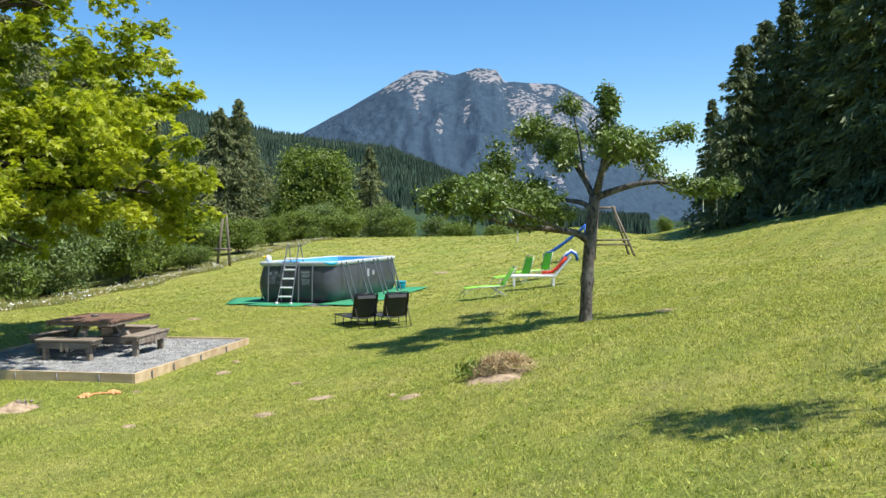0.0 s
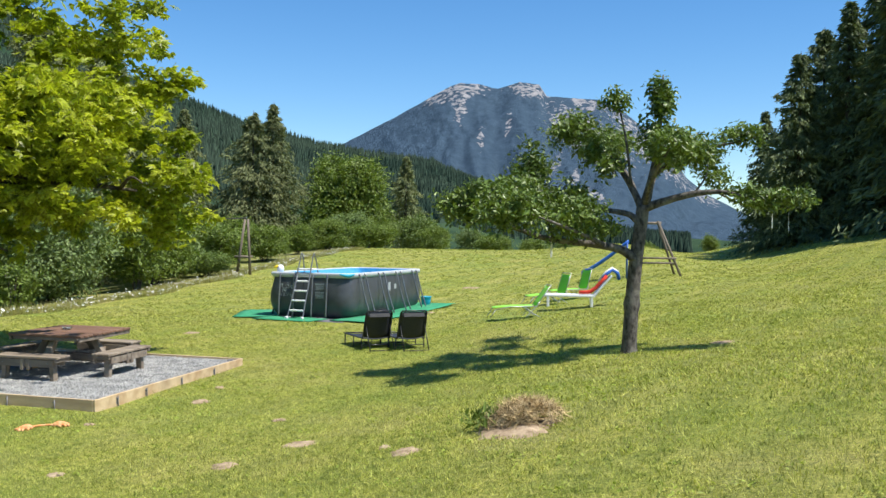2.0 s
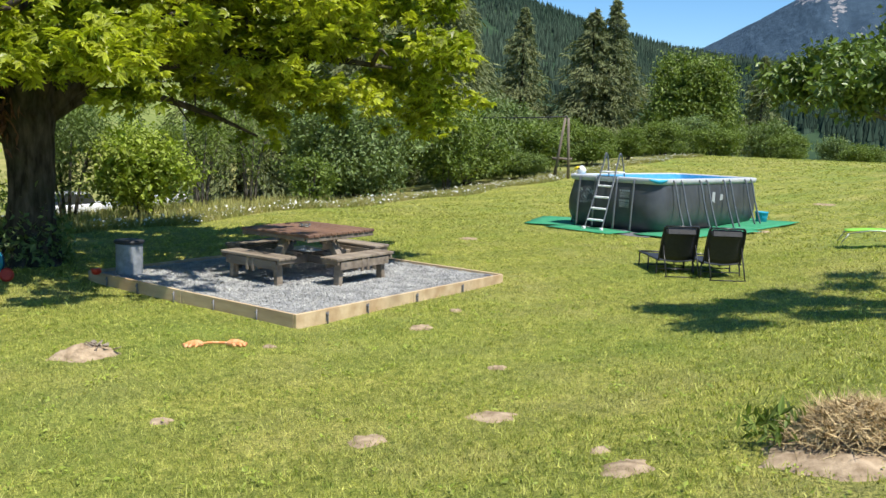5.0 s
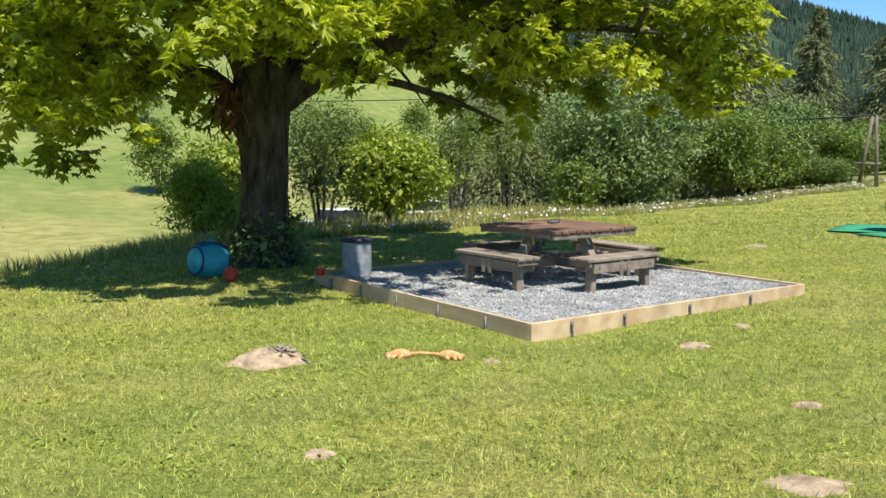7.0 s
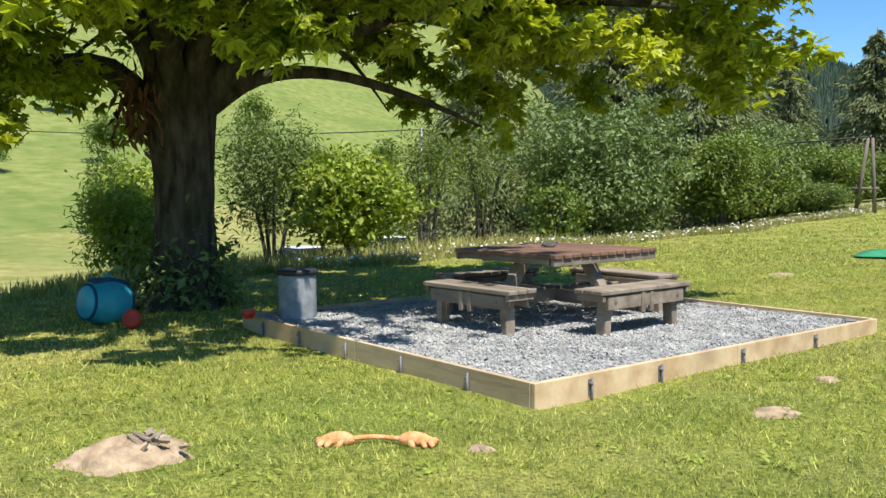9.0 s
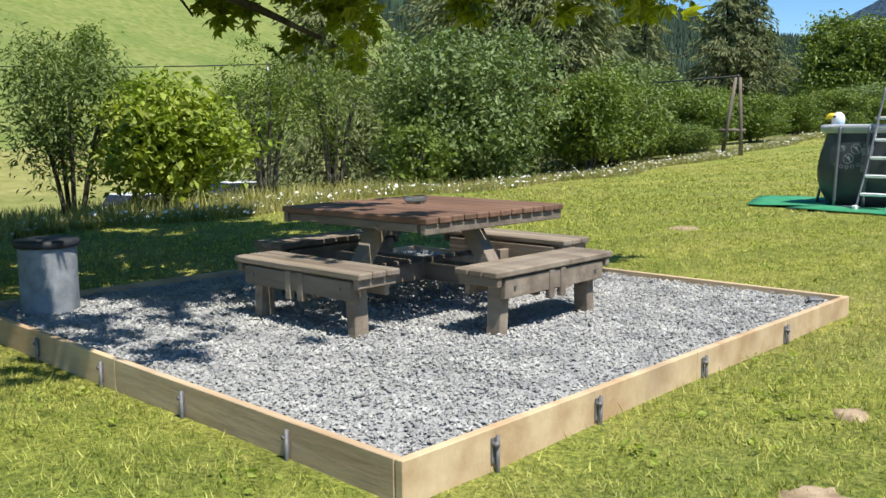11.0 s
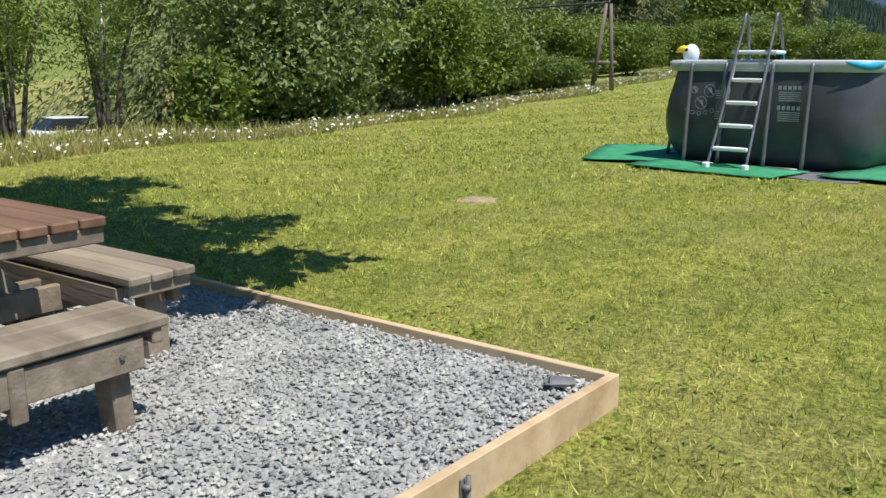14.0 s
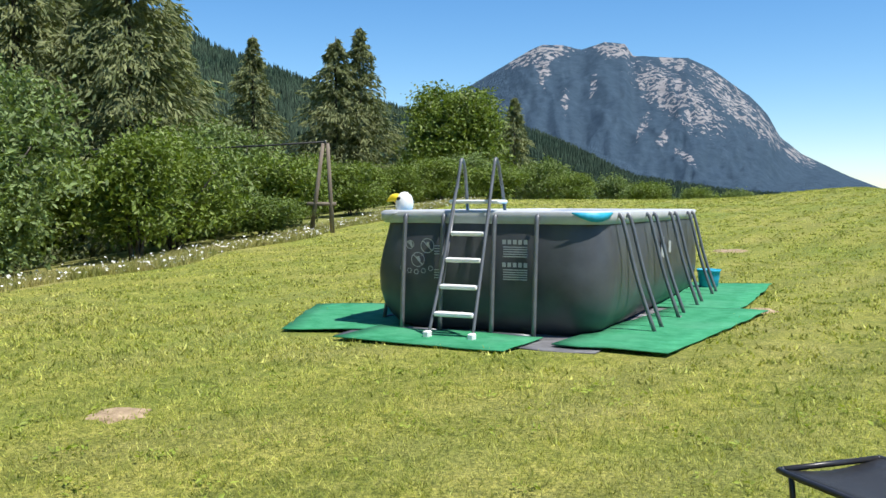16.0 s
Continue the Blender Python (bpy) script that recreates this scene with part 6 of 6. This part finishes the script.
for a_ in (70, 82, 94):
    tube("strap", bend([(0.3 * math.cos(radians(a_)), 0.3 * math.sin(radians(a_)), -0.28), (0.335 * math.cos(radians(a_)), 0.335 * math.sin(radians(a_)), 0), (0.3 * math.cos(radians(a_)), 0.3 * math.sin(radians(a_)), 0.28)], 3), 0.024, M_NAVY, dr, 6)
tube("handle", bend([(0.0, 0.33, -0.1), (0.0, 0.4, 0.0), (0.0, 0.33, 0.1)], 4), 0.014, M_CYAN, dr, 6)
rw = empty("toy_wheel", put(-12.95, 15.4) @ pose(0, 0, 0.11, 80, 0, 30), "small red plastic toy wheel by the drum", "toy")
lathe("tyre", [(0.06, -0.03), (0.1, -0.035), (0.11, 0), (0.1, 0.035), (0.06, 0.03)], M_REDTOY, rw, 18)
lathe("hub", [(0.05, -0.02), (0.055, 0), (0.05, 0.02)], M_BLACKTUBE, rw, 12)


# ---- grass ----
def heights(x, y):
    """The lawn's height at arrays of places, by the same sum of slopes as ground()."""
    return np.array([ground(a, b) + 0.035 * noise.noise(Vector((a * 0.5, b * 0.5, 0.3))) for a, b in zip(x, y)])


def blades(name, x, y, wid, hgt, mat, label, rng, lean=0.55, tuft=1.0):
    n = len(x)
    z = heights(x, y) - 0.006
    a = rng.uniform(0, 6.28, n)
    h = hgt * rng.uniform(0.5, 1.25, n) * tuft
    w = wid * rng.uniform(0.7, 1.4, n)
    l = rng.normal(size=(n, 2)) * (h * lean)[:, None]
    p = np.stack([x, y, z], 1)
    side = np.stack([np.cos(a) * w, np.sin(a) * w, np.zeros(n)], 1)
    tip = p + np.stack([l[:, 0], l[:, 1], h], 1)
    v = np.stack([p - side * 0.5, p + side * 0.5, tip], 1)
    return tagged(mesh_array(name, v, 3, mat), label, "grass", kind="stuff")


def off_terrace(x, y):
    u = (x - CORNER.x) * BU.x + (y - CORNER.y) * BU.y
    v = (x - CORNER.x) * BV.x + (y - CORNER.y) * BV.y
    out = ~((u > -0.06) & (u < BL + 0.06) & (v > -0.06) & (v < BW + 0.06))
    c, s = math.cos(radians(PA)), math.sin(radians(PA))
    px, py = (x + 8.39) * c + (y - 29.16) * s, -(x + 8.39) * s + (y - 29.16) * c
    out &= ~((px > -PW / 2 - 0.9) & (px < PW / 2 + 1.0) & (py > -1.0) & (py < PL + 0.5))
    for cx, cy, r in ((-0.8, 13.0, 0.42), (-8.28, 13.2, 0.3), (-3.5, 13.5, 0.1), (-1.95, 12.35, 0.08), (-4.1, 12.5, 0.06)):
        out &= np.hypot(x - cx, y - cy) > r
    return out


def lawn_patch(count, x0, x1, y0, y1, wid, hgt, seed, name="lawn_grass"):
    rng = np.random.default_rng(seed)
    c = max(1, count // 9)
    x0, x1, y0, y1 = x0 - 1.2, x1 + 1.2, y0 - 1.2, y1 + 1.2
    cx, cy = rng.uniform(x0, x1, c), rng.uniform(y0, y1, c)
    x = np.repeat(cx, 9) + rng.normal(size=c * 9) * 0.06
    y = np.repeat(cy, 9) + rng.normal(size=c * 9) * 0.06
    inner = np.minimum(np.minimum(x - x0, x1 - x), np.minimum(y - y0, y1 - y))
    k = off_terrace(x, y) & (rng.random(len(x)) < inner / 2.4)
    tuft = np.repeat(np.exp(0.24 * rng.normal(size=c)), 9)
    return blades(name, x[k], y[k], wid, hgt, M_BLADE, "short mown green lawn grass", rng, tuft=tuft[k])


lawn_patch(230000, -11.0, -1.5, 9.5, 18.5, 0.0075, 0.038, 71)
lawn_patch(190000, -10.5, -2.0, 18.5, 27.5, 0.0075, 0.037, 72)
lawn_patch(150000, -5.0, 4.0, 4.5, 13.0, 0.009, 0.042, 73)
lawn_patch(110000, -2.0, 7.5, 13.0, 24.0, 0.016, 0.045, 74)
lawn_patch(90000, -16.5, -10.5, 10.0, 30.0, 0.016, 0.045, 75)
lawn_patch(90000, -16.5, 9.0, 27.0, 44.0, 0.03, 0.042, 76)
lawn_patch(60000, 6.0, 17.0, 10.0, 46.0, 0.03, 0.045, 77)
lawn_patch(36000, -1.0, 7.0, 23.0, 29.0, 0.022, 0.055, 78)
lawn_patch(70000, -16.0, 12.0, 44.0, 72.0, 0.05, 0.045, 79)
lawn_patch(24000, 3.0, 9.0, 4.0, 14.0, 0.016, 0.055, 80)
rng = np.random.default_rng(81)
n = 52000
y = rng.uniform(17.5, 66, n)
edge = np.array([edge_x(q) for q in y])
x = edge - np.abs(rng.normal(0, 0.5, n)) + 0.25 * np.sin(y * 0.9) + 0.9 * np.clip((y - 40) / 26, 0, 1)
blades("tall_edge_grass", x, y, 0.016, 0.19, M_TALL, "tall seeding grass along the lawn edge", rng, 0.3)
n = 60000
x, y = rng.uniform(-40, -17, n), rng.uniform(-6, 30, n)
blades("meadow_grass", x, y, 0.04, 0.3, M_TALL, "tall yellowing meadow grass", rng, 0.3)
n = 2300
y = rng.uniform(18, 64, n)
x = -16.7 - np.abs(rng.normal(0, 0.75, n)) + 0.25 * np.sin(y * 0.9) + 0.9 * np.clip((y - 40) / 26, 0, 1)
z = heights(x, y) + rng.uniform(0.06, 0.22, n)
PETALS = np.concatenate([np.array([(0, 0, 0), (math.cos(a), math.sin(a), 0.1), (math.cos(a + 1.0), math.sin(a + 1.0), 0.1)]) for a in (0, 1.05, 2.1, 3.15, 4.2, 5.25)])
tagged(leaf_cloud("wild_daisies", np.stack([x, y, z], 1), PETALS, 0.021, M_PETAL, None, rng, 0.6, 0.0), "white wild daisies along the lawn edge", "flowers", kind="stuff")

# broad-leaved weeds in the lawn
rng = np.random.default_rng(91)
tufts = 900
cx, cy = rng.uniform(-11, 3, tufts), rng.uniform(5, 27, tufts)
x, y = np.repeat(cx, 14) + 0.07 * rng.normal(size=tufts * 14), np.repeat(cy, 14) + 0.07 * rng.normal(size=tufts * 14)
k = off_terrace(x, y)
x, y = x[k], y[k]
tagged(leaf_cloud("lawn_weeds", np.stack([x, y, heights(x, y) + rng.uniform(0.015, 0.04, len(x))], 1), LEAF, 0.038, M_LIGHTLEAF, None, rng, 0.7, 0.0), "small broad-leaved clover and weeds in the lawn", "weeds", kind="stuff")
